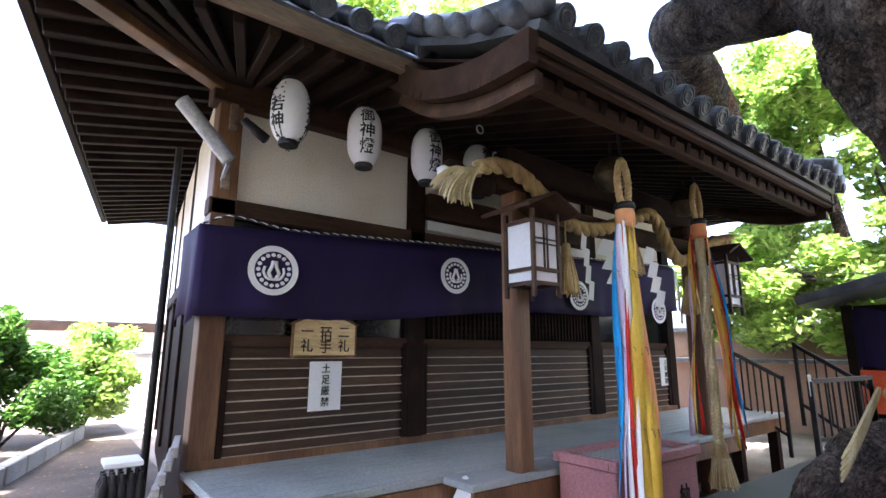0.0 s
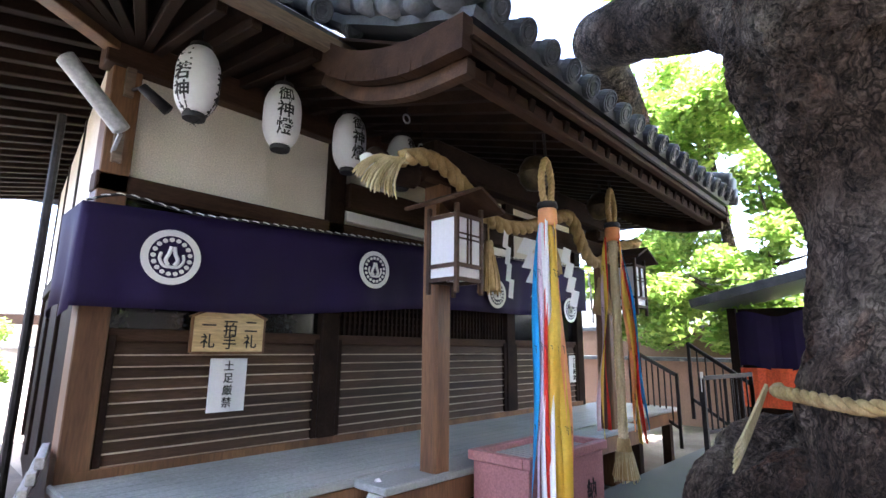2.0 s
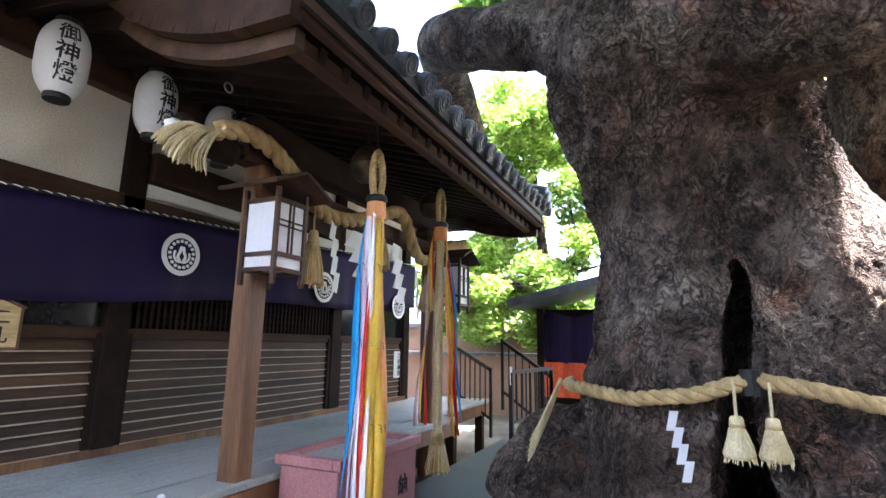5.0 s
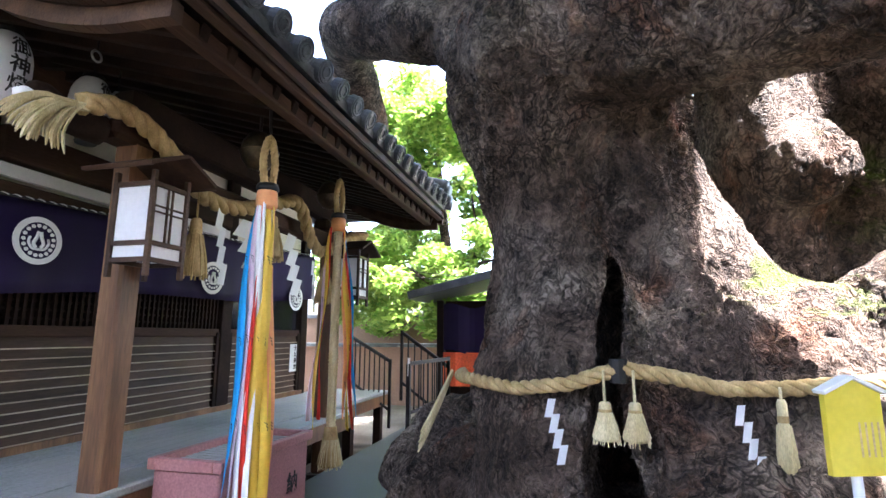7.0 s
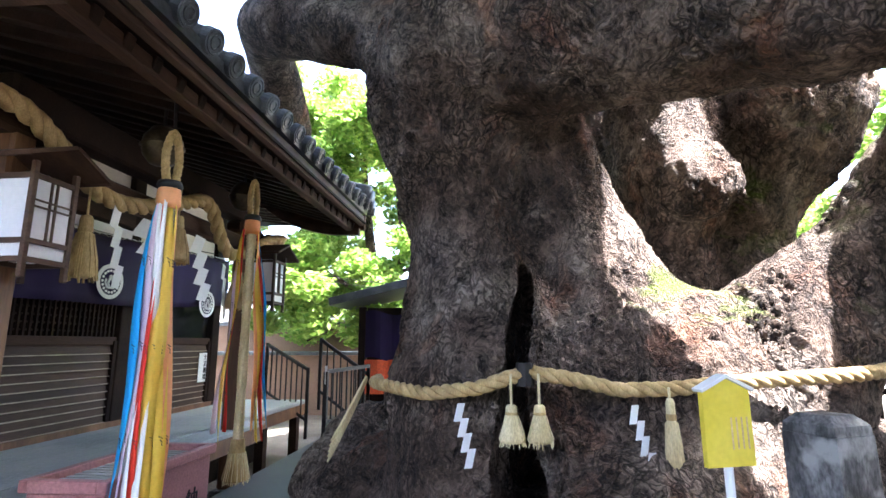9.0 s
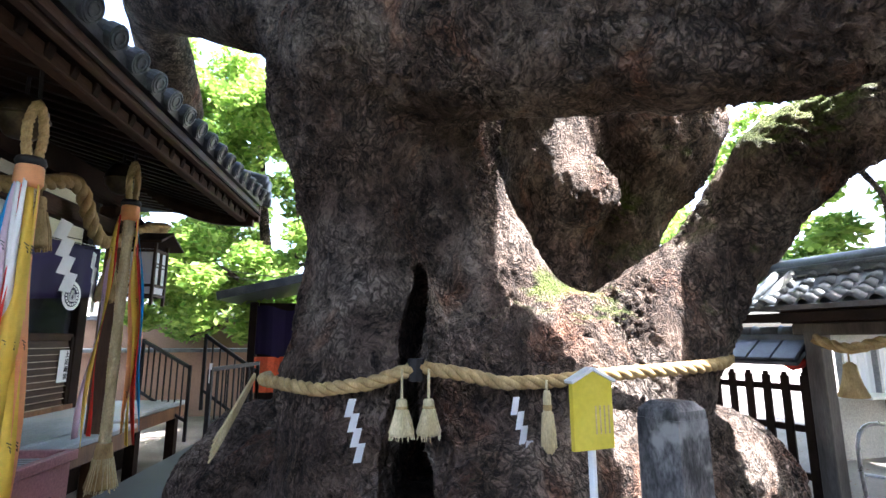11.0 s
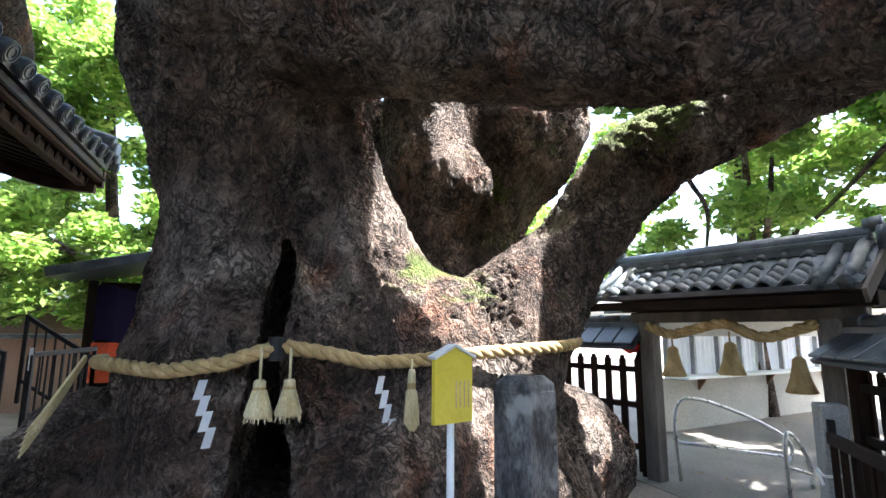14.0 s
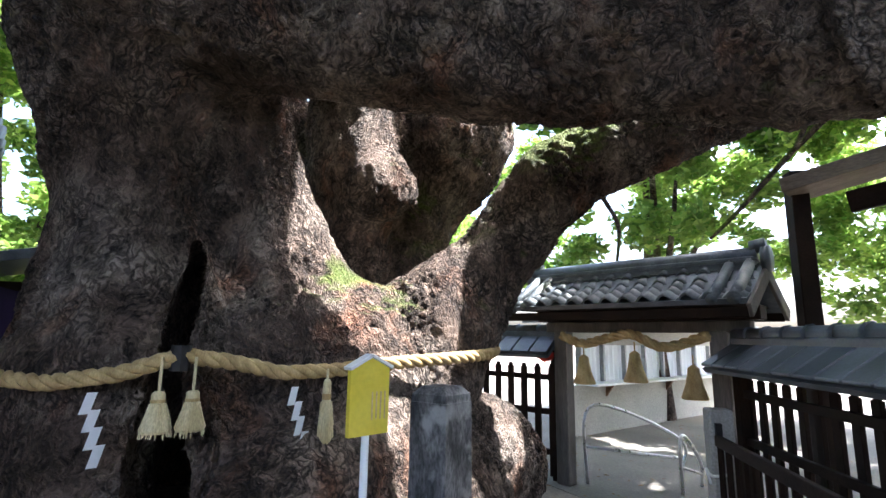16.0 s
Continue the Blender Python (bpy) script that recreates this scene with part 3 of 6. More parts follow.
for x, s in ((KX0 - 0.02, 1), (KX1 + 0.02, -1)):
    g = bmesh.new()
    P = smooth_path([(x, KY + 0.02, KZ - 0.17), (x, -2.1, KZ - 0.14), (x, -1.6, KZ + 0.02), (x, -1.2, KZ + 0.28)], 5)
    for a, b in zip(P, P[1:]):
        beam(g, a, b, 0.08, 0.2, 0.0)
    part("bargeboard", g, WOODX, porch_roof, "dark curved bargeboard")
    g = bmesh.new()
    for a, b in zip(P, P[1:]):
        beam(g, a + np.array([s * 0.09, 0.05, -0.14]), b + np.array([s * 0.09, 0.05, -0.14]), 0.07, 0.09, 0.0)
    part("barge_moulding", g, SLATW, porch_roof, "worn inner moulding of the bargeboard")
    v = bmesh.new()
    tube(v, [(x + s * 0.03, KY - 0.06, KZ + 0.08), (x + s * 0.03, -2.0, KZ + 0.3), (x + s * 0.03, -1.1, KZ + 0.78)], 0.075, 10)
    part("verge_tile", v, TILE, porch_roof, "", True)
    for k in range(5):
        e = bmesh.new()
        y = KY + 0.12 + k * 0.24
        z = KZ + 0.06 + 0.43 * (k * 0.24) * (0.75 + 0.1 * k)
        tube(e, [(x - s * 0.09, y, z), (x + s * 0.3, y + 0.02, z + 0.05)], 0.07, 12)
        part("verge_tile", e, TILE, porch_roof, "", True)

for dx, dz, r in ((0.0, 0.12, 0.13), (0.1, 0.05, 0.09), (-0.1, 0.2, 0.09), (0.16, 0.0, 0.06)):
    o = bmesh.new()
    tube(o, [(KX1 - 0.05 + dx, KY - 0.08, KZ + dz), (KX1 - 0.05 + dx, KY + 0.25, KZ + dz + 0.1)], [r, r * 0.9], 12)
    part("corner_ornament", o, TILE, porch_roof, "", True)
MY, MZ = -1.38, 3.9
main_roof = thing("main_roof", "broad tiled hall roof with deep dark eaves", "roof")
bm = bmesh.new()
ridge = 6.4
LX0, LX1 = -2.3, -1.35
sheet(bm, [[(LX0, MY, MZ), (0.5, MY, MZ - 0.05), (4.5, MY, MZ - 0.05), (7.3, MY, MZ)], [(-0.3, 1.8, ridge), (0.8, 1.8, ridge), (4.3, 1.8, ridge), (5.4, 1.8, ridge)]])
sheet(bm, [[(LX0, MY, MZ), (LX1, 5.6, MZ)], [(-0.3, 1.8, ridge), (-0.3, 3.0, ridge)]])
sheet(bm, [[(7.3, MY, MZ), (7.3, 5.6, MZ)], [(5.4, 1.8, ridge), (5.4, 3.0, ridge)]])
sheet(bm, [[(LX1, 5.6, MZ), (7.3, 5.6, MZ)], [(-0.3, 3.0, ridge), (5.4, 3.0, ridge)]])
part("tile_bed", solid(bm, 0.08), TILE, main_roof)
bm = bmesh.new()
sheet(bm, [[(LX0 + 0.05, MY + 0.05, MZ - 0.1), (7.25, MY + 0.05, MZ - 0.1)], [(-0.8, 0.1, MZ + 0.12), (5.9, 0.1, MZ + 0.12)]])
sheet(bm, [[(LX0 + 0.05, MY + 0.05, MZ - 0.1), (LX1 + 0.05, 5.5, MZ - 0.1)], [(-0.8, 0.1, MZ + 0.12), (-0.2, 5.5, MZ + 0.12)]])
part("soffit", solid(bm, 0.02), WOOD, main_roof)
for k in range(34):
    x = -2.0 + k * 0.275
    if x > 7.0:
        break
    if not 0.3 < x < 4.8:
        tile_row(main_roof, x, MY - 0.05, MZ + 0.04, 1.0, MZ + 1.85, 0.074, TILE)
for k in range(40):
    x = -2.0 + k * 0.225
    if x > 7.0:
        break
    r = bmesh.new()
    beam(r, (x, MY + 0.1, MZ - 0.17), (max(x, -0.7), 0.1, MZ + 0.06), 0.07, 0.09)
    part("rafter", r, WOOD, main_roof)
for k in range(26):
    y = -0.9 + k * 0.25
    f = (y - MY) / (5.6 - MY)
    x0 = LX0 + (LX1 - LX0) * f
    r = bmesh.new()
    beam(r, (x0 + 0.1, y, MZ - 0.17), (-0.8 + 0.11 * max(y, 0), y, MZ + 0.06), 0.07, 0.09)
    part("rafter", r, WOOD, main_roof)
part("eave_board", beam(bmesh.new(), (LX0, MY + 0.05, MZ - 0.1), (7.3, MY + 0.05, MZ - 0.1), 0.07, 0.13), OLDW, main_roof, "weathered eave board")
part("eave_board", beam(bmesh.new(), (LX0 + 0.03, MY, MZ - 0.08), (LX1 + 0.03, 5.6, MZ - 0.08), 0.07, 0.12), WOOD, main_roof)
part("hip_rafter", beam(bmesh.new(), (LX0 + 0.1, MY + 0.1, MZ - 0.2), (-0.75, 0.1, MZ + 0.02), 0.12, 0.16), POSTW, main_roof, "red-brown hip rafter")
for k in range(23):
    y = MY + 0.1 + k * 0.3
    f = (y - MY) / (5.6 - MY)
    x0 = LX0 + (LX1 - LX0) * f
    e = bmesh.new()
    tube(e, [(x0 - 0.05, y, MZ + 0.03), (x0 + 0.9, y, MZ + 1.0)], 0.07, 8)
    part("cover_tile", e, TILE, main_roof, "", True)

# ---- great camphor tree ----
TREE = (3.35, -5.22)
TRUNK = [(3.35, -5.22, -0.15, 2.4), (3.35, -5.22, 0.5, 2.2), (3.4, -5.22, 1.1, 1.82), (3.4, -5.25, 1.55, 1.6), (3.5, -5.3, 1.9, 1.05)]
BOUGHS = [
    [(2.5, -4.4, 0.9, 1.0), (2.5, -4.27, 1.5, 0.82), (2.58, -4.16, 2.1, 0.62), (2.62, -4.1, 2.8, 0.54), (2.42, -4.02, 3.45, 0.68), (2.15, -4.12, 3.95, 0.74), (1.6, -5.0, 3.8, 0.55), (0.95, -5.9, 3.55, 0.55), (0.36, -6.5, 3.42, 0.47), (-0.45, -7.05, 3.12, 0.42), (-1.4, -7.7, 3.1, 0.4), (-2.8, -8.4, 3.3, 0.36)],
    [(2.4, -5.5, 0.9, 1.05), (2.42, -5.35, 1.5, 0.78), (2.5, -5.15, 2.0, 0.54), (2.55, -4.95, 2.7, 0.42), (2.46, -4.66, 3.5, 0.36)],
    [(3.6, -5.9, 1.4, 0.6), (3.30, -5.94, 2.50, 0.41), (3.14, -5.91, 3.11, 0.52), (3.16, -5.85, 3.85, 0.49), (3.05, -5.8, 5.2, 0.45), (2.6, -5.6, 7.0, 0.35)],
    [(3.38, -6.45, 1.7, 0.45), (3.28, -6.59, 2.77, 0.39), (3.00, -6.85, 3.70, 0.59), (2.7, -7.1, 5.0, 0.42), (2.3, -7.6, 7.0, 0.3)],
    [(2.5, -5.85, 1.0, 0.92), (2.45, -6.15, 1.45, 0.66), (2.27, -6.73, 2.17, 0.40), (1.83, -7.17, 2.94, 0.36), (1.38, -7.57, 3.3, 0.34), (0.6, -8.4, 3.75, 0.34), (-0.5, -9.3, 4.3, 0.32)],
    [(2.4, -3.95, 3.8, 0.55), (2.9, -3.3, 4.65, 0.36), (3.19, -2.5, 5.02, 0.34), (3.45, -1.85, 5.3, 0.36), (4.1, -1.5, 5.5, 0.34), (4.7, -1.4, 5.2, 0.32), (5.5, -1.3, 4.9, 0.3)],
    [(2.5, -6.2, 0.7, 0.75), (2.85, -7.2, 0.5, 0.6), (3.75, -8.15, 0.1, 0.36)],
    [(2.9, -4.0, 0.6, 0.8), (2.75, -3.2, 0.4, 0.5), (2.6, -2.8, 0.05, 0.3)],
    [(3.9, -4.0, 0.6, 0.7), (4.2, -3.3, 0.6, 0.5), (4.5, -2.95, 0.2, 0.4)],
    [(2.6, -4.1, 0.5, 0.6), (3.41, -3.16, 0.85, 0.38), (3.13, -2.92, 0.77, 0.29), (2.83, -2.71, 0.42, 0.22)],
    [(3.21, -5.91, 3.62, 0.38), (3.00, -5.97, 3.27, 0.32), (2.71, -5.98, 3.00, 0.37), (2.70, -5.98, 2.84, 0.30), (2.74, -6.00, 2.73, 0.12)],
    [(3.09, -6.63, 3.14, 0.29), (2.95, -6.54, 2.83, 0.25), (2.93, -6.52, 2.70, 0.12)],
    [(4.0, -5.6, 1.8, 0.35), (4.07, -5.77, 2.90, 0.28), (4.11, -5.39, 4.15, 0.27), (4.6, -4.6, 6.0, 0.25)],
]
# the hollow: a narrow cleft between the two front columns, open down to the roots
CLEFT = [(2.36, -4.5, 2.33, 0.024), (2.34, -4.52, 2.16, 0.062), (2.33, -4.51, 1.9, 0.072), (2.35, -4.48, 1.56, 0.084), (2.31, -4.47, 1.2, 0.119), (2.28, -4.46, 0.82, 0.168), (2.23, -4.47, 0.5, 0.207)]


def fused(skeletons, voxel, cleft=()):
    """Tapered tubes grown into one skin, with a cleft cut out."""
    b = bmesh.new()
    for s in skeletons:
        q = smooth_path(s, 6)
        pts, rad = [], []
        for p in q:
            pts.append(p[:3])
            rad.append(p[3])
        tube(b, pts, rad, 20)
    bmesh.ops.recalc_face_normals(b, faces=b.faces)
    me = bpy.data.meshes.new("skin")
    b.to_mesh(me)
    b.free()
    ob = new("skin", me)
    rm = ob.modifiers.new("remesh", "REMESH")
    rm.mode, rm.voxel_size = "VOXEL", voxel
    sm = ob.modifiers.new("smooth", "SMOOTH")
    sm.factor, sm.iterations = 0.5, 9
    if cleft:
        c = bmesh.new()
        inward = Vector((1.0, -0.12, 0))
        tube(c, [q[:3] for q in cleft], [q[3] for q in cleft], 14)
        for v in c.verts:
            f = min(range(len(cleft)), key=lambda i: abs(cleft[i][2] - v.co.z))
            v.co += inward * ((v.co - Vector(cleft[f][:3])).dot(inward) * 7.2)
        bmesh.ops.recalc_face_normals(c, faces=c.faces)
        cm = bpy.data.meshes.new("cleft")
        c.to_mesh(cm)
        c.free()
        cut = new("cleft", cm)
        bo = ob.modifiers.new("carve", "BOOLEAN")
        bo.operation, bo.object, bo.solver = "DIFFERENCE", cut, "EXACT"
        r2 = ob.modifiers.new("remesh", "REMESH")
        r2.mode, r2.voxel_size = "VOXEL", voxel
        s2 = ob.modifiers.new("smooth", "SMOOTH")
        s2.factor, s2.iterations = 0.5, 3
    out = bpy.data.meshes.new_from_object(ob.evaluated_get(bpy.context.evaluated_depsgraph_get()))
    bpy.data.objects.remove(ob)
    bpy.data.meshes.remove(me)
    if cleft:
        bpy.data.objects.remove(cut)
        bpy.data.meshes.remove(cm)
    return out


def roughen(me, hollow=()):
    """Lumps, flutes and folds of an old trunk, along the normals; hollows pressed in."""
    n = len(me.vertices)
    co, no = np.empty(n * 3), np.empty(n * 3)
    me.vertices.foreach_get("co", co)
    me.vertices.foreach_get("normal", no)
    co, no = co.reshape(-1, 3), no.reshape(-1, 3)
    d = np.empty(n)
    for i in range(n):
        p = Vector(co[i])
        if p.z > 4.6 or p.x < -0.6:
            d[i] = 0.06 * noise.noise(p * 2.3)
            continue
        d[i] = 0.09 * noise.noise(p * 0.9) + 0.05 * noise.noise(p * 2.3 + Vector((5, 1, 0))) + 0.03 * noise.noise(Vector((p.x * 6, p.y * 6, p.z * 3)))
        # flutes that run up the columns, bark plates parted by seams
        q = p + noise.noise_vector(p * 3.1) * 0.1 + noise.noise_vector(p * 9.0) * 0.035
        if p.z < 3.1:
            w = Vector((q.x * 13, q.y * 13, q.z * 4.5))
        else:
            w = Vector((q.x * 8, q.y * 4.0, q.z * 14))
        f1, f2 = noise.voronoi(w)[0][:2]
        seam = max(0.0, 1 - (f2 - f1) / 0.3) ** 1.3
        worn = max(0.0, min(1.0, 0.45 + 1.9 * noise.noise(p * 1.9 + Vector((2, 7, 3)))))
        d[i] += 0.014 * noise.noise(Vector((p.x * 15, p.y * 15, p.z * 7))) + 0.008 * noise.noise(p * 26) - 0.042 * seam * worn
    for (hx, hy, hz), (rx, rz), depth in hollow:
        q = np.exp(-(((co[:, 0] - hx) ** 2 + (co[:, 1] - hy) ** 2) / rx ** 2 + ((co[:, 2] - hz) / rz) ** 2))
        d -= depth * q
    co = co + no * d[:, None]
    me.vertices.foreach_set("co", co.ravel())
    me.polygons.foreach_set("use_smooth", [True] * len(me.polygons))
    me.update()


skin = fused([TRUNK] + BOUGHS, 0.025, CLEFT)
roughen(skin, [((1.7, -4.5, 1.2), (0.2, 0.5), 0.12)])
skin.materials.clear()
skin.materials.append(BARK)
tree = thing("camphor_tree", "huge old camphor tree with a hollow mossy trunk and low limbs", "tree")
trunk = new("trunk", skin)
trunk.parent = tree
from mathutils.bvhtree import BVHTree
TV = [v.co.copy() for v in skin.vertices]
bvh = BVHTree.FromPolygons(TV, [tuple(p.vertices) for p in skin.polygons])


def bark_at(deg, z, out=0.0):
    """The trunk's face at a bearing from its axis and a height, out metres proud."""
    d = Vector((math.cos(radians(deg)), math.sin(radians(deg)), 0))
    c = Vector((*TREE, z))
    hit = bvh.ray_cast(c + d * 4.5, -d)
    p = hit[0] if hit[0] else c + d * 1.95
    return p + d * out


def crown(name, box0, box1, clumps, count, size, material, seed, parent, rad=(0.45, 0.95)):
    rng = np.random.default_rng(seed)
    a, b = np.array(box0), np.array(box1)
    C = a + (b - a) * rng.random((clumps, 3))
    return leaves(name, material, C, rng.uniform(*rad, clumps), count, size, seed, parent)


def twigs(parent, root, ends, r, material, seed, name="branch"):
    rng = random.Random(seed)
    for e in ends:
        a, b = Vector(root), Vector(e)
        mid = a.lerp(b, 0.5) + Vector((rng.uniform(-0.4, 0.4), rng.uniform(-0.4, 0.4), rng.uniform(-0.1, 0.5)))
        q = smooth_path([a, mid, b], 6)
        t = bmesh.new()
        tube(t, q, [r * (1 - 0.8 * i / (len(q) - 1)) for i in range(len(q))], 7)
        part(name, t, material, parent, "", True)


rng_ = np.random.default_rng(3)
# crown mostly out of view, spread wide to shade porch and trunk
clump = np.array((-7.0, -12.5, 6.4)) + np.array((13.5, 11.3, 2.6)) * rng_.random((240, 3))
# extra unseen clumps added to shade the paving beyond the gate
clump = np.vstack([clump, np.array((0.0, -17.5, 6.6)) + np.array((6.5, 5.0, 2.0)) * rng_.random((26, 3))])
away = clump - np.array((2.4, -5.95, 2.1))
along = away @ np.array(sv)
gap = np.linalg.norm(away - along[:, None] * np.array(sv), axis=1)
crad = rng_.uniform(0.7, 1.3, len(clump))
keep = gap > crad + 1.45
# clumps left out so sun on the unseen yard bounces light onto the hall
ground_hit = clump - np.array(sv) * (clump[:, 2] / sv.z)[:, None]
keep &= ~((ground_hit[:, 0] > -6.5) & (ground_hit[:, 0] < -2.4) & (ground_hit[:, 1] > -5.0) & (ground_hit[:, 1] < -1.6))
leaves("crown", LEAF_C, clump[keep], crad[keep], 140000, 0.16, 3, tree)
for hang in ([(4.3, -10.35, 4.75), (4.5, -10.6, 4.15), (4.42, -10.88, 3.6), (4.55, -10.95, 2.95)], [(1.4, -11.9, 4.9), (2.18, -12.09, 4.47), (2.96, -11.91, 3.7), (3.4, -11.8, 3.3)], [(0.4, -8.6, 3.65), (1.0, -10.4, 4.6), (2.18, -12.09, 4.47)], [(0.6, -8.4, 3.7), (2.6, -9.6, 4.9), (4.3, -10.35, 4.75)]):
    hb = bmesh.new()
    q = smooth_path(hang, 5)
    tube(hb, q, [0.055 - 0.002 * i for i in range(len(q))], 7)
    part("hanging_branch", hb, BARK, tree, "", True)
for e, r in (((-3.0, -6.0, 7.5), 0.2), ((0.5, -3.0, 7.4), 0.2), ((1.0, -9.5, 7.6), 0.2), ((5.0, -4.0, 7.5), 0.2), ((-4.5, -9.5, 7.8), 0.18)):
    twigs(tree, (2.6, -5.9, 6.2), [e], r, BARK, int(e[0] * 10) + 60, "limb")

# maple beyond the porch
maple = thing("maple_tree", "bright green maple with layered sunlit leaves", "tree")
t = bmesh.new()
q = smooth_path([(11.4, -1.6, 0, 0.2), (11.2, -1.5, 2.2, 0.16), (10.9, -1.2, 4.0, 0.13), (10.6, -1.0, 6.5, 0.08)], 5)
tube(t, q, [p[3] for p in q], 10)
part("trunk", t, BARK, maple, "", True)
twigs(maple, (11.2, -1.5, 2.6), [(8.8, -0.4, 1.8), (9.0, -1.6, 3.1), (9.2, -2.8, 3.4), (9.3, 0.3, 3.8), (9.1, -2.2, 4.8), (9.6, -3.6, 5.0)], 0.09, BARK, 4)
crown("crown", (8.4, -3.8, 1.9), (12.0, 1.6, 8.0), 112, 62000, 0.085, LEAF_M, 7, maple, (0.3, 0.75))

# trees beyond the gate
for k, (b0, b1, n, seed) in enumerate((((3.6, -17.5, 3.0), (9.0, -10.8, 6.6), 22000, 11), ((-1.0, -19.5, 2.2), (4.4, -15.5, 7.2), 15000, 13), ((8.8, -14.0, 2.2), (13.0, -5.0, 8.0), 18000, 17))):
    tr = thing("garden_tree", "leafy green garden tree in full sun", "tree", "trees beyond the gate")
    cx, cy = (b0[0] + b1[0]) / 2, (b0[1] + b1[1]) / 2
    t = bmesh.new()
    q = smooth_path([(cx, cy, 0, 0.22), (cx + 0.2, cy, 2.5, 0.17), (cx, cy + 0.2, 5.5, 0.08)], 5)
    tube(t, q, [p[3] for p in q], 9)
    part("trunk", t, BARK, tr, "", True)
    rr = random.Random(seed)
    twigs(tr, (cx, cy, 2.2), [(rr.uniform(b0[0], b1[0]), rr.uniform(b0[1], b1[1]), rr.uniform(2.8, 6)) for _ in range(7)], 0.09, BARK, seed)
    crown("crown", b0, b1, 60, n, 0.095, LEAF_M, seed, tr, (0.3, 0.7))
# Unseen trees added out of view to cut sky light and shade the path
for b0, b1, n, seed in (((-10.5, -16.0, 0.8), (-6.5, -7.5, 9.0), 26000, 41), ((-10.5, -7.5, 0.5), (-7.0, 2.0, 3.4), 16000, 42), ((-5.2, -2.5, 6.8), (-1.6, 3.6, 8.6), 46000, 44), ((-6.0, -18.0, 0.8), (-1.5, -14.0, 8.5), 22000, 43)):
    tr = thing("garden_tree", "unseen dark green tree added to block light", "tree", "boundary trees")
    cx, cy = (b0[0] + b1[0]) / 2, (b0[1] + b1[1]) / 2
    t = bmesh.new()
    tube(t, [(cx, cy, 0), (cx, cy, 6)], [0.3, 0.12], 9)
    part("trunk", t, BARK, tr, "", True)
    crown("crown", b0, b1, 80, n, 0.19, LEAF_B, seed, tr, (0.7, 1.3) if seed != 44 else (0.45, 0.8))
for k, (b0, b1, n, seed) in enumerate((((1.0, 5.5, 5.5), (14.0, 9.0, 12.5), 50000, 19),)):
    tr = thing("garden_tree", "tall green tree behind the hall roof", "tree", "trees behind the hall")
    t = bmesh.new()
    tube(t, [(8, 8, 0), (8, 8, 8)], [0.3, 0.12], 9)
    part("trunk", t, BARK, tr, "", True)
    crown("crown", b0, b1, 50, n, 0.12, LEAF_M, seed, tr, (0.6, 1.3))

# ---- gate ----
GA, GB = Vector((3.4, -8.72, 0)), Vector((1.655, -9.21, 0))
g = (GB - GA).normalized()
gn_ = Vector((-g.y, g.x, 0)) * -1   # towards the camera's side of the gate
if gn_.dot(Vector((-1.5, -4.3, 0)) - GA) < 0:
    gn_ = -gn_
GROT = math.degrees(math.atan2(g.y, g.x))


def gp(s, o, z):
    return GA + g * s + gn_ * o + Vector((0, 0, z))


gate = thing("shrine_gate", "roofed timber gate with grey tiles", "gate")
for s in (0.0, 1.81):
    part("post", bx(gp(s, 0, 0.9), (0.17, 0.17, 1.8), GROT, 0.01), GREYW, gate)
part("lintel", bx(gp(0.95, 0, 1.84), (2.3, 0.15, 0.12), GROT, 0.01), GREYW, gate)
part("lintel", bx(gp(0.95, 0, 1.975), (2.5, 0.22, 0.14), GROT, 0.01), WOOD, gate)
S0, S1, RZ, EZ, EO = -0.4, 2.24, 2.4, 2.02, 0.62
for o in (1, -1):
    b = bmesh.new()
    sheet(b, [[gp(s, o * EO * f, EZ + (RZ - EZ) * (1 - f) - 0.05 * math.sin(math.pi * f)) for s in (S0, (S0 + S1) / 2, S1)] for f in (1, 0.66, 0.33, 0)])
    part("roof_slope", solid(b, 0.05), TILE, gate)
    part("eave_board", beam(bmesh.new(), gp(S0, o * (EO - 0.04), EZ - 0.07), gp(S1, o * (EO - 0.04), EZ - 0.07), 0.05, 0.09), WOOD, gate)
# pantiles: rows of overlapping curved tiles
pan = bmesh.new()
cols, nrow = 13, 5
cw = (S1 - S0) / cols
rows_ = []
for j in range(7):
    f = j / 6
    u = -0.5 + f
    h = 0.04 * math.cos(u * 2 * math.pi) - 0.012
    rows_.append((u * cw, h))
rl = math.hypot(EO, RZ - EZ) / nrow
V0 = [pan.verts.new((u, 0.0, h + 0.04)) for u, h in rows_]
V1 = [pan.verts.new((u, rl * 1.12, h + 0.006)) for u, h in rows_]
V2 = [pan.verts.new((u, 0.0, h + 0.012)) for u, h in rows_]
for j in range(6):
    pan.faces.new((V0[j], V0[j + 1], V1[j + 1], V1[j]))
    pan.faces.new((V2[j], V2[j + 1], V0[j + 1], V0[j]))
pan_me = bpy.data.meshes.new("pantile")
pan.to_mesh(pan_me)
pan.free()
pan_me.materials.append(TILEL)
pan_me.polygons.foreach_set("use_smooth", [True] * len(pan_me.polygons))
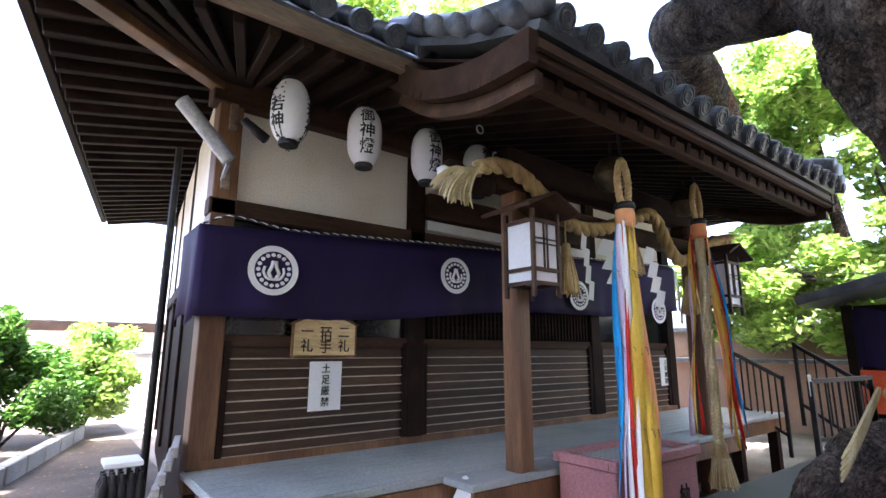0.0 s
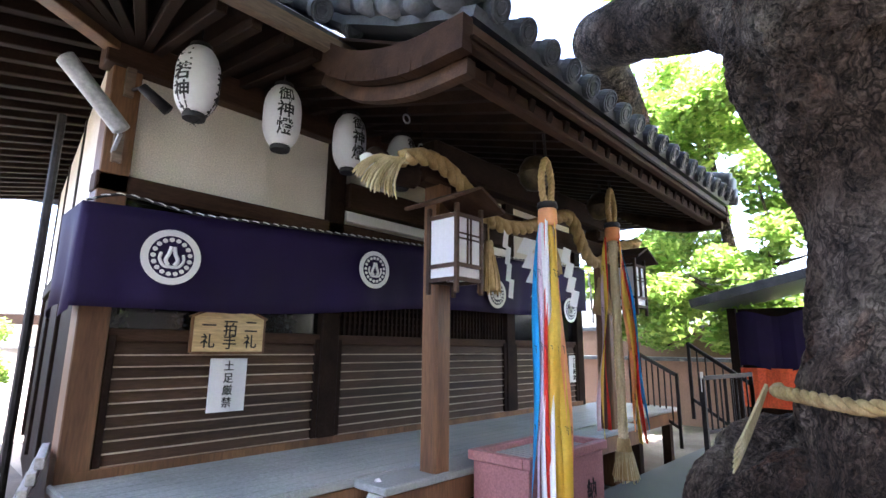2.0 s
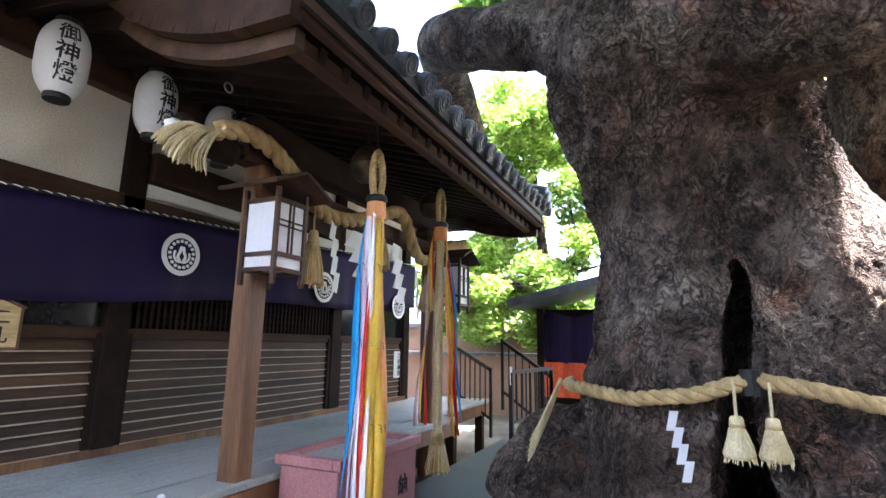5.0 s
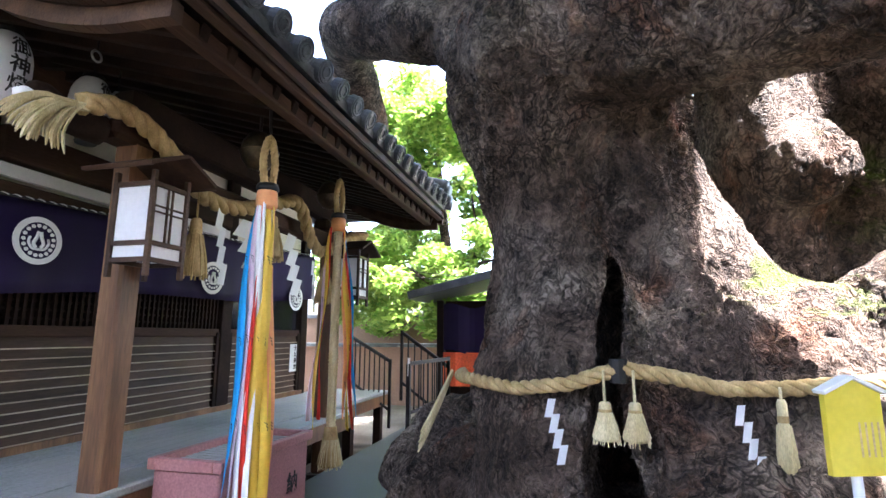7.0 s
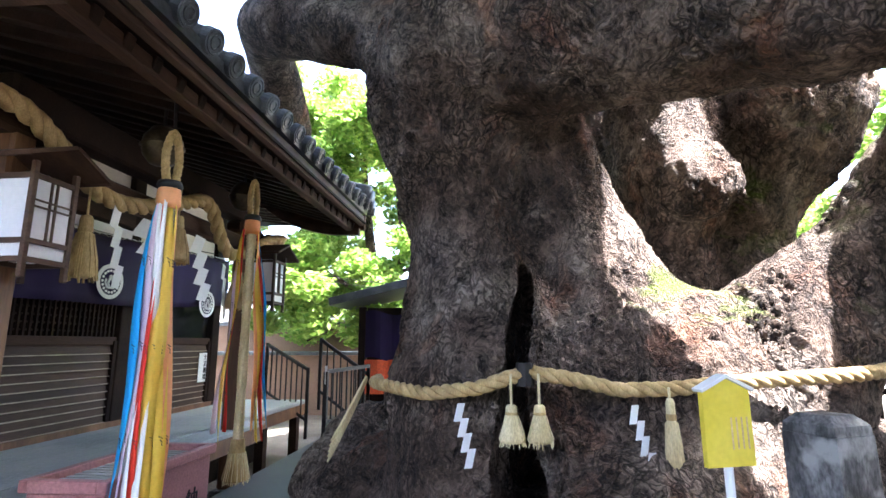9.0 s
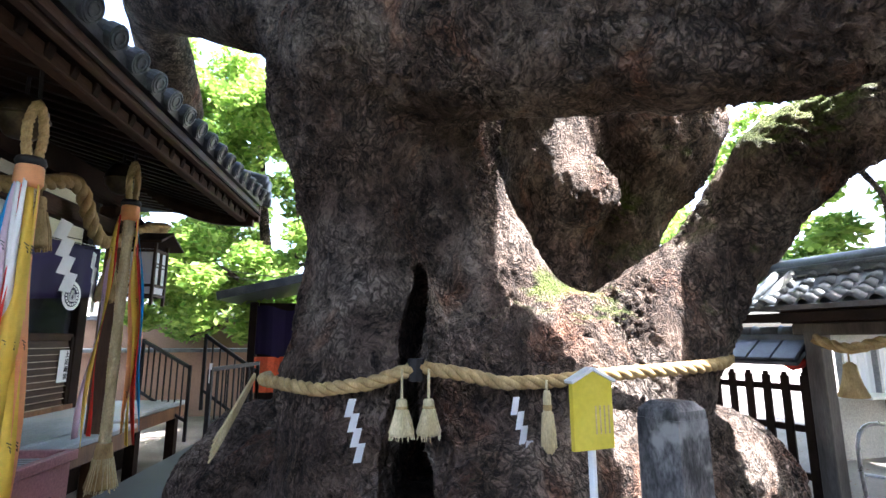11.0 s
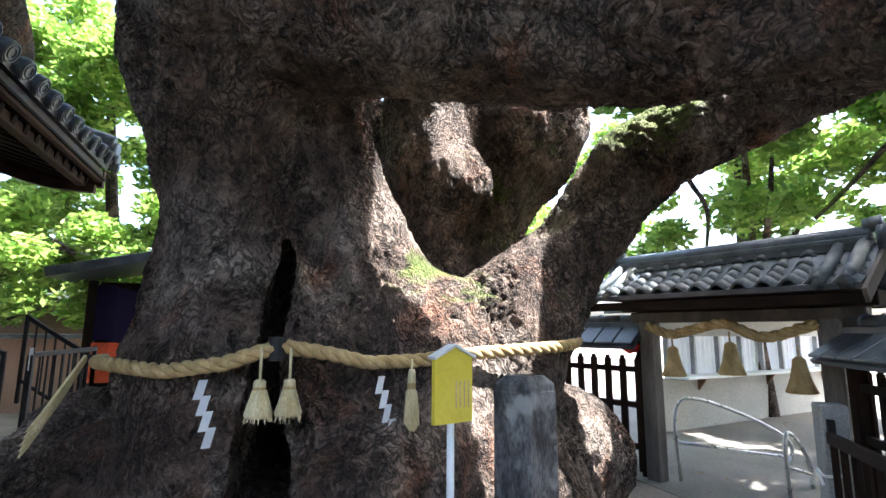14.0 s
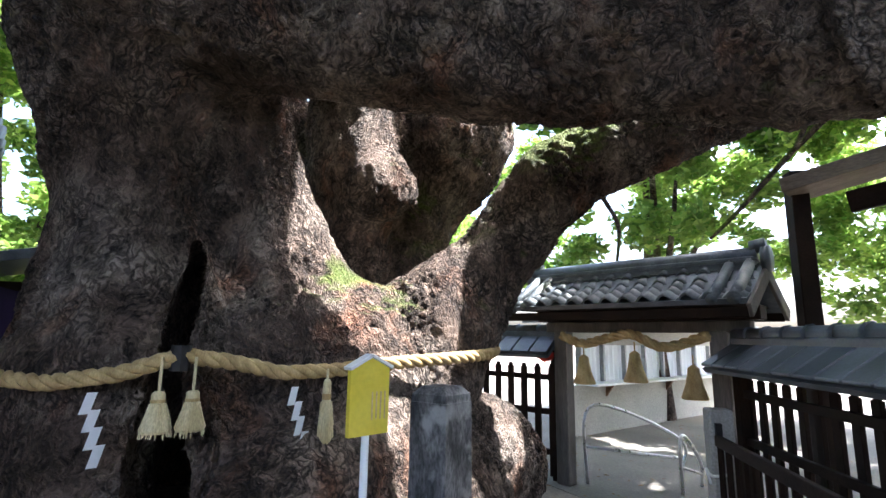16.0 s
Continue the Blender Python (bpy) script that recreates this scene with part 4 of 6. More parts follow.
for o in (1, -1):
    up = (-gn_ * o * EO + Vector((0, 0, RZ - EZ))).normalized()
    xa = g if o > 0 else -g
    nz = xa.cross(up).normalized()
    if nz.z < 0:
        xa, nz = -xa, -nz
    M3 = Matrix((xa, up, nz)).transposed().to_4x4()
    for c in range(cols):
        for r in range(nrow):
            ob = new("pantile", pan_me)
            ob.parent = gate
            f = 1 - r / nrow
            ob.matrix_basis = Matrix.Translation(gp(S0 + (c + 0.5) * cw, o * EO * f, EZ + (RZ - EZ) * (1 - f) - 0.05 * math.sin(math.pi * f) + 0.065)) @ M3
ridge_bm = bmesh.new()
box(ridge_bm, gp((S0 + S1) / 2, 0, RZ + 0.05), (S1 - S0 - 0.1, 0.16, 0.14), GROT, 0.02)
part("ridge", ridge_bm, TILE, gate)
for z, w in ((0.0, 0.24), (0.07, 0.2)):
    part("ridge_course", bx(gp((S0 + S1) / 2, 0, RZ + z), (S1 - S0 - 0.06, w, 0.018), GROT), TILEL, gate)
part("ridge_cap", tube(bmesh.new(), [gp(S0, 0, RZ + 0.13), gp(S1 - 0.05, 0, RZ + 0.13)], 0.075, 10), TILE, gate, "", True)
for s, q in ((S0, -1), (S1, 1)):
    e = bmesh.new()
    tube(e, [gp(s, 0, RZ + 0.08), gp(s + q * 0.06, 0, RZ + 0.08)], 0.13, 14)
    tube(e, [gp(s - q * 0.1, 0, RZ + 0.2), gp(s + q * 0.03, 0, RZ + 0.22)], 0.07, 8)
    part("ridge_end", e, TILE, gate, "ornamental ridge end tile", True)
    for o in (1, -1):
        v = bmesh.new()
        tube(v, [gp(s - q * 0.1, o * (EO + 0.03), EZ + 0.04), gp(s - q * 0.1, 0.03 * o, RZ + 0.06)], 0.055, 9)
        tube(v, [gp(s - q * 0.28, o * (EO + 0.03), EZ + 0.04), gp(s - q * 0.28, 0.03 * o, RZ + 0.06)], 0.05, 9)
        part("verge_tile", v, TILEL, gate, "pale weathered verge tile", True)
        part("bargeboard", beam(bmesh.new(), gp(s + q * 0.02, o * (EO + 0.02), EZ - 0.06), gp(s + q * 0.02, 0, RZ - 0.05), 0.035, 0.13), GREYW, gate)
part("ceiling_board", bx(gp((S0 + S1) / 2, 0, EZ + 0.02), (S1 - S0 - 0.2, 1.0, 0.02), GROT), WOOD, gate)
rp = smooth_path([gp(0.05, 0.12, 1.74), gp(0.35, 0.14, 1.65), gp(0.65, 0.14, 1.71), gp(0.95, 0.14, 1.76), gp(1.3, 0.14, 1.63), gp(1.74, 0.12, 1.75)], 8)
tagged(link("gate_rope", rope_mesh(rp, 0.055, 0.3), STRAW, smooth=True), "thick straw rope hung across the gate", "rope")
for s, z in ((0.36, 1.36), (0.98, 1.42), (1.58, 1.3)):
    c = thing("straw_cone", "straw cone tassel hanging from the gate rope", "tassel", "gate tassels")
    b = turned(bmesh.new(), [(0.02, 0.16), (0.055, 0.13), (0.06, 0.08), (0.085, -0.04), (0.13, -0.16), (0.12, -0.17)], gp(s, 0.14, z), 14)
    part("skirt", b, STRAW, c, "", True)
    part("cord", tube(bmesh.new(), [gp(s, 0.14, z + 0.14), gp(s, 0.14, z + 0.26)], 0.008, 6), STRAW, c)


def cap_wall(name, a, b, label, zt=1.72, roof=True):
    """A picket fence under a small tiled coping, from a to b."""
    a, b = Vector(a), Vector(b)
    d = (b - a).normalized()
    nrm = Vector((-d.y, d.x, 0))
    L = (b - a).length
    ang = math.degrees(math.atan2(d.y, d.x))
    f = thing(name, label, "fence")
    for s in (0.05, L - 0.05):
        part("post", bx(a + d * s + Vector((0, 0, zt / 2)), (0.12, 0.12, zt), ang, 0.006), WOOD, f)
    for z in (0.32, 0.8, 1.22):
        part("rail", bx((a + b) / 2 + Vector((0, 0, z)), (L, 0.05, 0.07), ang, 0.004), WOOD, f)
    n = int(L / 0.2)
    for k in range(n):
        s = (k + 0.5) * L / n
        p = bmesh.new()
        box(p, a + d * s + nrm * 0.045 + Vector((0, 0, 0.7)), (0.085, 0.035, 1.3), ang, 0.004)
        box(p, a + d * s + nrm * 0.045 + Vector((0, 0, 1.36)), (0.06, 0.03, 0.06), ang, 0.01)
        part("picket", p, WOOD, f)
    for o in (1, -1):
        sl = bmesh.new()
        sheet(sl, [[a + nrm * o * 0.33 + Vector((0, 0, zt - 0.22)), b + nrm * o * 0.33 + Vector((0, 0, zt - 0.22))], [a + Vector((0, 0, zt)), b + Vector((0, 0, zt))]])
        part("coping_slope", solid(sl, 0.04), TILE, f)
        m = int(L / 0.24)
        for k in range(m):
            s = (k + 0.5) * L / m
            t = bmesh.new()
            rot = Matrix((d, (-nrm * o * 0.33 + Vector((0, 0, 0.22))).normalized(), d.cross((-nrm * o * 0.33 + Vector((0, 0, 0.22))).normalized()))).transposed()
            box(t, a + d * s + nrm * o * 0.19 + Vector((0, 0, zt - 0.09)), (L / m - 0.012, 0.36, 0.03), rot, 0.008)
            part("coping_tile", t, TILE, f)
    part("ridge", bx((a + b) / 2 + Vector((0, 0, zt + 0.03)), (L, 0.13, 0.1), ang, 0.02), TILE, f)
    k = int(L / 0.3)
    for i in range(k):
        s = (i + 0.5) * L / k
        up = Vector((0, 0, zt + 0.1))
        part("ridge_tile", tube(bmesh.new(), [a + d * (s - 0.14) + up, a + d * (s + 0.1) + up, a + d * (s + 0.15) + up], [0.06, 0.06, 0.075], 9), TILE, f, "", True)
    return f


cap_wall("picket_fence", (1.5, -9.2, 0), (-1.0, -7.5, 0), "dark picket fence under a tiled coping beside the gate", 1.66)
cap_wall("picket_fence", (3.5, -8.75, 0), (5.2, -8.1, 0), "dark slatted fence under a tiled coping beside the tree", 1.72)
gl = thing("gate_leaf", "low open gate leaf of dark brown bars", "gate")
A_, B_ = Vector((1.36, -8.6, 0.86)), Vector((-0.34, -7.3, 0.86))
for z in (0.86, 0.28):
    part("rail", beam(bmesh.new(), A_ + Vector((0, 0, z - 0.86)), B_ + Vector((0, 0, z - 0.86)), 0.05, 0.09), WOOD, gl)
for k in range(12):
    q = A_.lerp(B_, (k + 0.3) / 12)
    part("bar", bx((q.x, q.y, 0.5), (0.035, 0.035, 0.72)), WOOD, gl)
sp = thing("gate_stub_post", "grey stone gate post tied with white cord", "post")
part("shaft", bx((1.42, -8.72, 0.55), (0.2, 0.2, 1.12), 50, 0.015), CONC, sp)
part("hinge", bx((1.36, -8.62, 0.92), (0.05, 0.06, 0.16), 50), IRON, sp)
knot = bmesh.new()
tube(knot, smooth_path([(1.28, -8.65, 0.6), (1.4, -8.56, 0.57), (1.5, -8.62, 0.6), (1.42, -8.56, 0.5)], 5), 0.012, 6)
part("cord", knot, WHITE, sp)
rb_ = thing("red_cloth_bundle", "crumpled faded red cloth tied under the fence coping", "cloth")
b = bmesh.new()
bmesh.ops.create_icosphere(b, subdivisions=3, radius=0.11, matrix=Matrix.Translation((3.62, -8.6, 1.5)) @ Matrix.Diagonal((1.1, 1.1, 0.7, 1)))
for v in b.verts:
    v.co += v.normal * 0.05 * noise.noise(v.co * 14)
part("folds", b, RED, rb_, "", True)
part("cord", tube(bmesh.new(), [(3.62, -8.6, 1.5), (3.66, -8.66, 1.72)], 0.008, 6), WHITE, rb_)
# steel handrails inside the gate
for (ax, ay), (bx_, by), zz in (((3.3, -8.95), (3.25, -10.6), 0.85), ((2.5, -9.6), (2.62, -10.1), 0.6)):
    hr = thing("handrail", "bent stainless steel handrail beside the gate step", "handrail", "gate handrails")
    P = smooth_path([(ax, ay, 0), (ax, ay, zz - 0.05), (ax + (bx_ - ax) * 0.3, ay + (by - ay) * 0.3, zz), (bx_, by, zz * 0.45), (bx_, by, 0)], 5)
    part("tube", tube(bmesh.new(), P, 0.02, 8), STEEL, hr, "", True)
    part("tube", tube(bmesh.new(), [(ax, ay, zz * 0.5), (bx_, by, 0.15)], 0.016, 8), STEEL, hr, "", True)

# roofed notice structure by the fence
ns = thing("notice_shelter", "tall dark timber post carrying a small eave", "shelter")
part("post", bx((1.06, -9.66, 1.67), (0.16, 0.16, 3.35), -38, 0.008), WOOD, ns)
part("eave_beam", beam(bmesh.new(), (1.1, -9.6, 3.16), (-0.6, -10.0, 3.42), 0.5, 0.14), OLDW, ns)
part("board", beam(bmesh.new(), (0.7, -9.8, 2.98), (-0.6, -10.1, 3.15), 0.06, 0.2), WOOD, ns)

# office building with a window counter beyond the gate
off = thing("shrine_office", "low cream office with curtained windows and a white counter", "building")
W0, W1 = Vector((5.6, -10.6, 0)), Vector((6.9, -17.5, 0))
wd = (W1 - W0).normalized()
wn_ = Vector((wd.y, -wd.x, 0))
wa = math.degrees(math.atan2(wd.y, wd.x))
WL = (W1 - W0).length
mid = (W0 + W1) / 2
part("wall", bx(mid - wn_ * -0.0 + Vector((0, 0, 0.44)), (WL, 0.15, 0.88), wa), CREAM, off)
part("wall", bx(mid + Vector((0, 0, 1.85)), (WL, 0.15, 0.5), wa), CREAM, off)
part("counter", bx(mid + Vector((-0.2, 0, 0.9)), (WL - 1, 0.45, 0.04), wa, 0.006), WHITE, off, "white counter board")
part("roof", bx(mid + Vector((0, 0, 2.05)), (WL + 0.6, 1.3, 0.12), wa), TILE, off)
for k in range(9):
    s = 0.5 + k * (WL - 1) / 8
    part("mullion", bx(W0 + wd * s + Vector((0, 0, 1.25)), (0.05, 0.1, 0.75), wa), GREYM, off)
    if k < 8:
        c = bmesh.new()
        n = 24
        L2 = (WL - 1) / 8
        sheet(c, [[W0 + wd * (s + L2 * i / n) + Vector((0.06 + 0.02 * math.sin(i * 1.3), 0, z)) for i in range(n + 1)] for z in (0.9, 1.62)])
        part("curtain", c, PAPER, off, "pale pleated curtain")
    if k % 3 == 1:
        part("bracket", prism(bmesh.new(), [(-0.2, 0.88), (0.0, 0.88), (0.0, 0.65)], Matrix.Translation(W0 + wd * s + Vector((-0.08, 0, 0))), 0.04), POSTW, off)

# ---- things on the porch ----
# curtain with crests
cur = thing("purple_curtain", "deep purple ceremonial curtain with white round crests", "curtain")


def cz(x):
    return 2.66 + 0.052 * (x + 0.9)


bm = bmesh.new()
n = 150
rows_ = []
for j in range(9):
    f = j / 8
    row = []
    for i in range(n + 1):
        x = -0.98 + 6.95 * i / n
        lap = 0.035 * math.sin(x * 3.1) + 0.018 * math.sin(x * 7.7 + 1) + 0.01 * math.sin(x * 17)
        row.append((x, -0.15 + lap * f, cz(x) - 0.72 * f - 0.03 * math.sin(x * 1.66 + 0.8) * f))
    rows_.append(row)
sheet(bm, rows_)
part("cloth", solid(bm, 0.004), PURPLE, cur, "", True)
bm = bmesh.new()
sheet(bm, [[(-0.98 - 0.03 * math.sin(i * 1.1) * f, -0.15 + 0.07 * i, 2.66 - 0.72 * f - 0.05 * math.sin(i * 0.9) * f) for i in range(10)] for f in (0, 0.25, 0.5, 0.75, 1)])
part("cloth_return", solid(bm, 0.004), PURPLE, cur, "", True)
for cx_, cz_, sx in ((-0.42, 2.34, 0.205), (1.46, 2.47, 0.19), (3.47, 2.4, 0.19), (5.33, 2.3, 0.19)):
    face = Matrix.Translation((cx_, -0.215, cz_))
    N = 36
    disc = prism(bmesh.new(), [(sx * math.cos(2 * math.pi * k / N), sx * 0.98 * math.sin(2 * math.pi * k / N)) for k in range(N)], face, 0.004)
    cr = part("crest", disc, WHITE, cur, "white round crest")
    def flat(cx0, cz0, r, layer, seg=20, sq=1.0):
        return prism(bmesh.new(), [(r * math.cos(2 * math.pi * k / seg), sq * r * math.sin(2 * math.pi * k / seg)) for k in range(seg)], Matrix.Translation((cx0, -0.215 - 0.003 * layer, cz0)), 0.003)
    part("crest_band", flat(cx_, cz_, 0.75 * sx, 1, 36), PURPLE, cr, "dark band of the crest")
    for k in range(17):
        a = 2 * math.pi * (k + 0.5) / 17
        part("crest_dot", flat(cx_ + 0.61 * sx * math.cos(a), cz_ + 0.61 * sx * math.sin(a), 0.088 * sx, 2, 10, 0.9), WHITE, cr)
    for w in (-1, 1):
        curl = bmesh.new()
        tube(curl, [(p_[0], -0.2225, p_[2]) for p_ in smooth_path([(cx_ + w * 0.05 * sx, 0, cz_ + 0.36 * sx), (cx_ + w * 0.1 * sx, 0, cz_ + 0.12 * sx), (cx_ + w * 0.2 * sx, 0, cz_ - 0.12 * sx), (cx_ + w * 0.1 * sx, 0, cz_ - 0.3 * sx)], 4)], 0.07 * sx, 6)
        part("crest_figure", curl, WHITE, cr, "", True)
        curl = bmesh.new()
        tube(curl, [(p_[0], -0.2225, p_[2]) for p_ in smooth_path([(cx_, 0, cz_ - 0.36 * sx), (cx_ + w * 0.25 * sx, 0, cz_ - 0.33 * sx), (cx_ + w * 0.4 * sx, 0, cz_ - 0.1 * sx), (cx_ + w * 0.36 * sx, 0, cz_ + 0.12 * sx)], 4)], 0.055 * sx, 6)
        part("crest_figure", curl, WHITE, cr, "", True)
cordp = smooth_path([(-0.97, -0.18, 2.66), (-0.75, -0.19, 2.74), (-0.3, -0.19, 2.7), (0.3, -0.19, 2.73), (1.2, -0.19, 2.78), (2.6, -0.19, 2.85), (3.9, -0.19, 2.92), (5.8, -0.19, 3.02)], 14)
cw_ = thing("curtain_cord", "black and white twisted curtain cord", "cord")
part("strand", rope_mesh(cordp, 0.009, 0.09, 1, 0.015), WHITE, cw_, "", True)
part("strand", tube(bmesh.new(), [p + np.array([0, 0.003, -0.004]) for p in cordp], 0.0095, 6), INK, cw_, "", True)


# paper lanterns
def lantern(c, text, turn):
    L = thing("paper_lantern", "white ribbed paper lantern with black characters under the eaves", "lantern", "eave lanterns")
    prof = []
    n = 44
    for k in range(n + 1):
        f = k / n
        z = -0.235 + 0.47 * f
        r = 0.075 + 0.065 * (1 - abs(2 * f - 1) ** 3.2) + (0.002 if k % 2 else 0)
        prof.append((r, z))
    part("shade", turned(bmesh.new(), prof, c, 28), LPAPER, L, "", True)
    for z in (-0.25, 0.25):
        part("cap", turned(bmesh.new(), [(0.07, -0.02), (0.075, 0.0), (0.07, 0.02)], (c[0], c[1], c[2] + z), 20), INK, L)
    part("hanger", tube(bmesh.new(), [(c[0], c[1], c[2] + 0.26), (c[0], c[1], c[2] + 0.5)], 0.006, 6), IRON, L)
    for k, ch in enumerate(text):
        for tt in turn:
            M = Matrix.Translation(c) @ Matrix.Rotation(radians(tt), 4, "Z") @ Matrix.Translation((0, -0.1415, 0.13 - 0.13 * k)) @ Matrix.Rotation(radians(90), 4, "X")
            o = letters(ch, 0.13, M, INK, L)
            ang0 = radians(tt)
            for v in o.data.vertices:
                loc = Matrix.Rotation(-ang0, 3, "Z") @ (v.co - Vector(c))
                a = loc.x / 0.141
                rr = 0.1425 + (-0.1415 - loc.y) * 0.5
                zf = (loc.z + 0.235) / 0.47
                rr = 0.0755 + 0.0675 * (1 - abs(2 * zf - 1) ** 3.2) + (0.003 if loc.y < -0.1415 else -0.002)
                v.co = Vector(c) + Matrix.Rotation(ang0, 3, "Z") @ Vector((rr * math.sin(a), -rr * math.cos(a), loc.z))
    return L


lantern((-0.56, -0.75, 3.46), "三若神社", (-62, 62))
lantern((0.07, -0.75, 3.43), "御神燈", (-18,))
lantern((0.7, -0.75, 3.42), "御神燈", (0,))
lantern((1.3, -0.75, 3.42), "御神燈", (10,))
tagged(link("lantern_wire", tube(bmesh.new(), [(-1.2, -0.75, 3.98), (1.3, -0.75, 3.92), (4.5, -0.75, 3.92)], 0.006, 5), IRON), "thin wire holding the eave lanterns", "wire")

# signs on the wall
ema = thing("courtesy_board", "pale wooden pentagon board with brushed black characters", "sign")
EM = Matrix.Translation((0.115, -0.075, 1.66))
part("board", prism(bmesh.new(), [(-0.28, 0), (0.28, 0), (0.28, 0.27), (0, 0.385), (-0.28, 0.27)], EM, 0.03), EMAW, ema)
for a, b in (((-0.31, 0.27), (0, 0.4)), ((0, 0.4), (0.31, 0.27)), ((-0.28, 0), (0.28, 0)), ((-0.28, 0), (-0.28, 0.27)), ((0.28, 0), (0.28, 0.27))):
    part("edging", beam(bmesh.new(), EM @ Vector((a[0], 0, a[1])), EM @ Vector((b[0], 0, b[1])), 0.045, 0.016, 0.002), POSTW, ema)
for x, z0, t in ((-0.17, 0.2, "一礼"), (0.0, 0.27, "二拍手"), (0.17, 0.2, "二礼")):
    for k, ch in enumerate(t):
        letters(ch, 0.115, EM @ Matrix.Translation((x, -0.018, z0 - k * (0.1 if len(t) == 3 else 0.12))) @ Matrix.Rotation(radians(90), 4, "X"), INK, ema)
for c, r in (((0.15, -0.045, 1.41), 1.0), ((5.68, -0.045, 1.41), 1.0)):
    s = thing("paper_notice", "white laminated notice with black brushed characters on the slats", "sign", "shoe notices")
    part("sheet", bx(c, (0.297, 0.006, 0.41)), PAPER, s)
    for k, ch in enumerate("土足厳禁"):
        letters(ch, 0.082, Matrix.Translation((c[0], c[1] - 0.005, c[2] + 0.14 - 0.093 * k)) @ Matrix.Rotation(radians(90), 4, "X"), INK, s)


# lantern boxes on the pillars
def box_lantern(x, y, z):
    L = thing("box_lantern", "brown framed box lantern with white panes and a gabled roof", "lantern", "pillar lanterns")
    w, h = 0.27, 0.54
    for sx in (-1, 1):
        for sy in (-1, 1):
            part("corner_post", bx((x + sx * w / 2, y + sy * w / 2, z - 0.02), (0.03, 0.03, h + 0.1), bevel=0.003), SLATW, L)
    for zz in (-h / 2 + 0.03, -h / 2 + 0.13, h / 2 - 0.05):
        for s in (-1, 1):
            part("rail", bx((x + s * w / 2, y, z + zz), (0.022, w, 0.028)), SLATW, L)
            part("rail", bx((x, y + s * w / 2, z + zz), (w, 0.022, 0.028)), SLATW, L)
    for s in (-1, 1):
        part("pane", bx((x + s * (w / 2 - 0.006), y, z), (0.004, w - 0.03, h - 0.06)), LPAPER, L)
        part("pane", bx((x, y + s * (w / 2 - 0.006), z), (w - 0.03, 0.004, h - 0.06)), LPAPER, L)
        for o in (-0.018, 0.018):
            part("muntin", bx((x + o, y + s * (w / 2 + 0.002), z + 0.05), (0.009, 0.012, h - 0.16)), SLATW, L)
            part("muntin", bx((x, y + s * (w / 2 + 0.002), z + 0.07 + o), (w - 0.03, 0.012, 0.009)), SLATW, L)
    for s in (-1, 1):
        r = bmesh.new()
        beam(r, (x + s * 0.27, y - 0.25, z + h / 2 + 0.02), (x + s * 0.27, y + 0.25, z + h / 2 + 0.02), 0.02, 0.02)
        sheet(r, [[(x + s * 0.28, y - 0.25, z + h / 2 + 0.01), (x + s * 0.28, y + 0.25, z + h / 2 + 0.01)], [(x, y - 0.25, z + h / 2 + 0.14), (x, y + 0.25, z + h / 2 + 0.14)]])
        part("roof_board", solid(r, 0.022), WOODX, L, "weathered roof board")
    part("bracket_arm", bx((x, y + 0.2, z), (0.05, 0.14, 0.06)), SLATW, L)
    return L


box_lantern(1.02, -1.68, 2.43)
box_lantern(3.98, -1.72, 2.43)

# straw rope over the porch, tassels and paper streamers
r1 = smooth_path([(0.55, -1.6, 3.02), (0.74, -1.6, 3.09), (1.0, -1.6, 3.07), (1.3, -1.6, 2.92), (1.6, -1.6, 2.76), (2.0, -1.6, 2.78), (2.5, -1.6, 2.95), (2.9, -1.6, 3.05), (3.2, -1.6, 2.72), (3.5, -1.6, 2.66), (4.2, -1.6, 2.95), (4.6, -1.6, 3.05)], 8)
shime = thing("porch_rope", "thick twisted straw rope with a frayed end across the porch", "rope")
part("rope", rope_mesh(r1, 0.065, 0.34), STRAW, shime, "", True)
fr = bmesh.new()
rng = random.Random(5)
for k in range(70):
    a, b = rng.uniform(-1, 1), rng.uniform(-1, 1)
    P = smooth_path([(0.58, -1.6 + 0.03 * b, 3.02 + 0.03 * a), (0.44 + 0.05 * a, -1.6 + 0.05 * b, 2.98 + 0.04 * b), (0.33 + 0.08 * a, -1.6 + 0.09 * b, 2.86 + 0.08 * b), (0.3 + 0.11 * a, -1.6 + 0.12 * b, 2.76 + 0.1 * b)], 3)
    tube(fr, P, [0.008] * (len(P) - 1) + [0.003], 4, False)
part("frayed_end", fr, STRAWP, shime, "frayed loose straw end")["kind"] = "stuff"


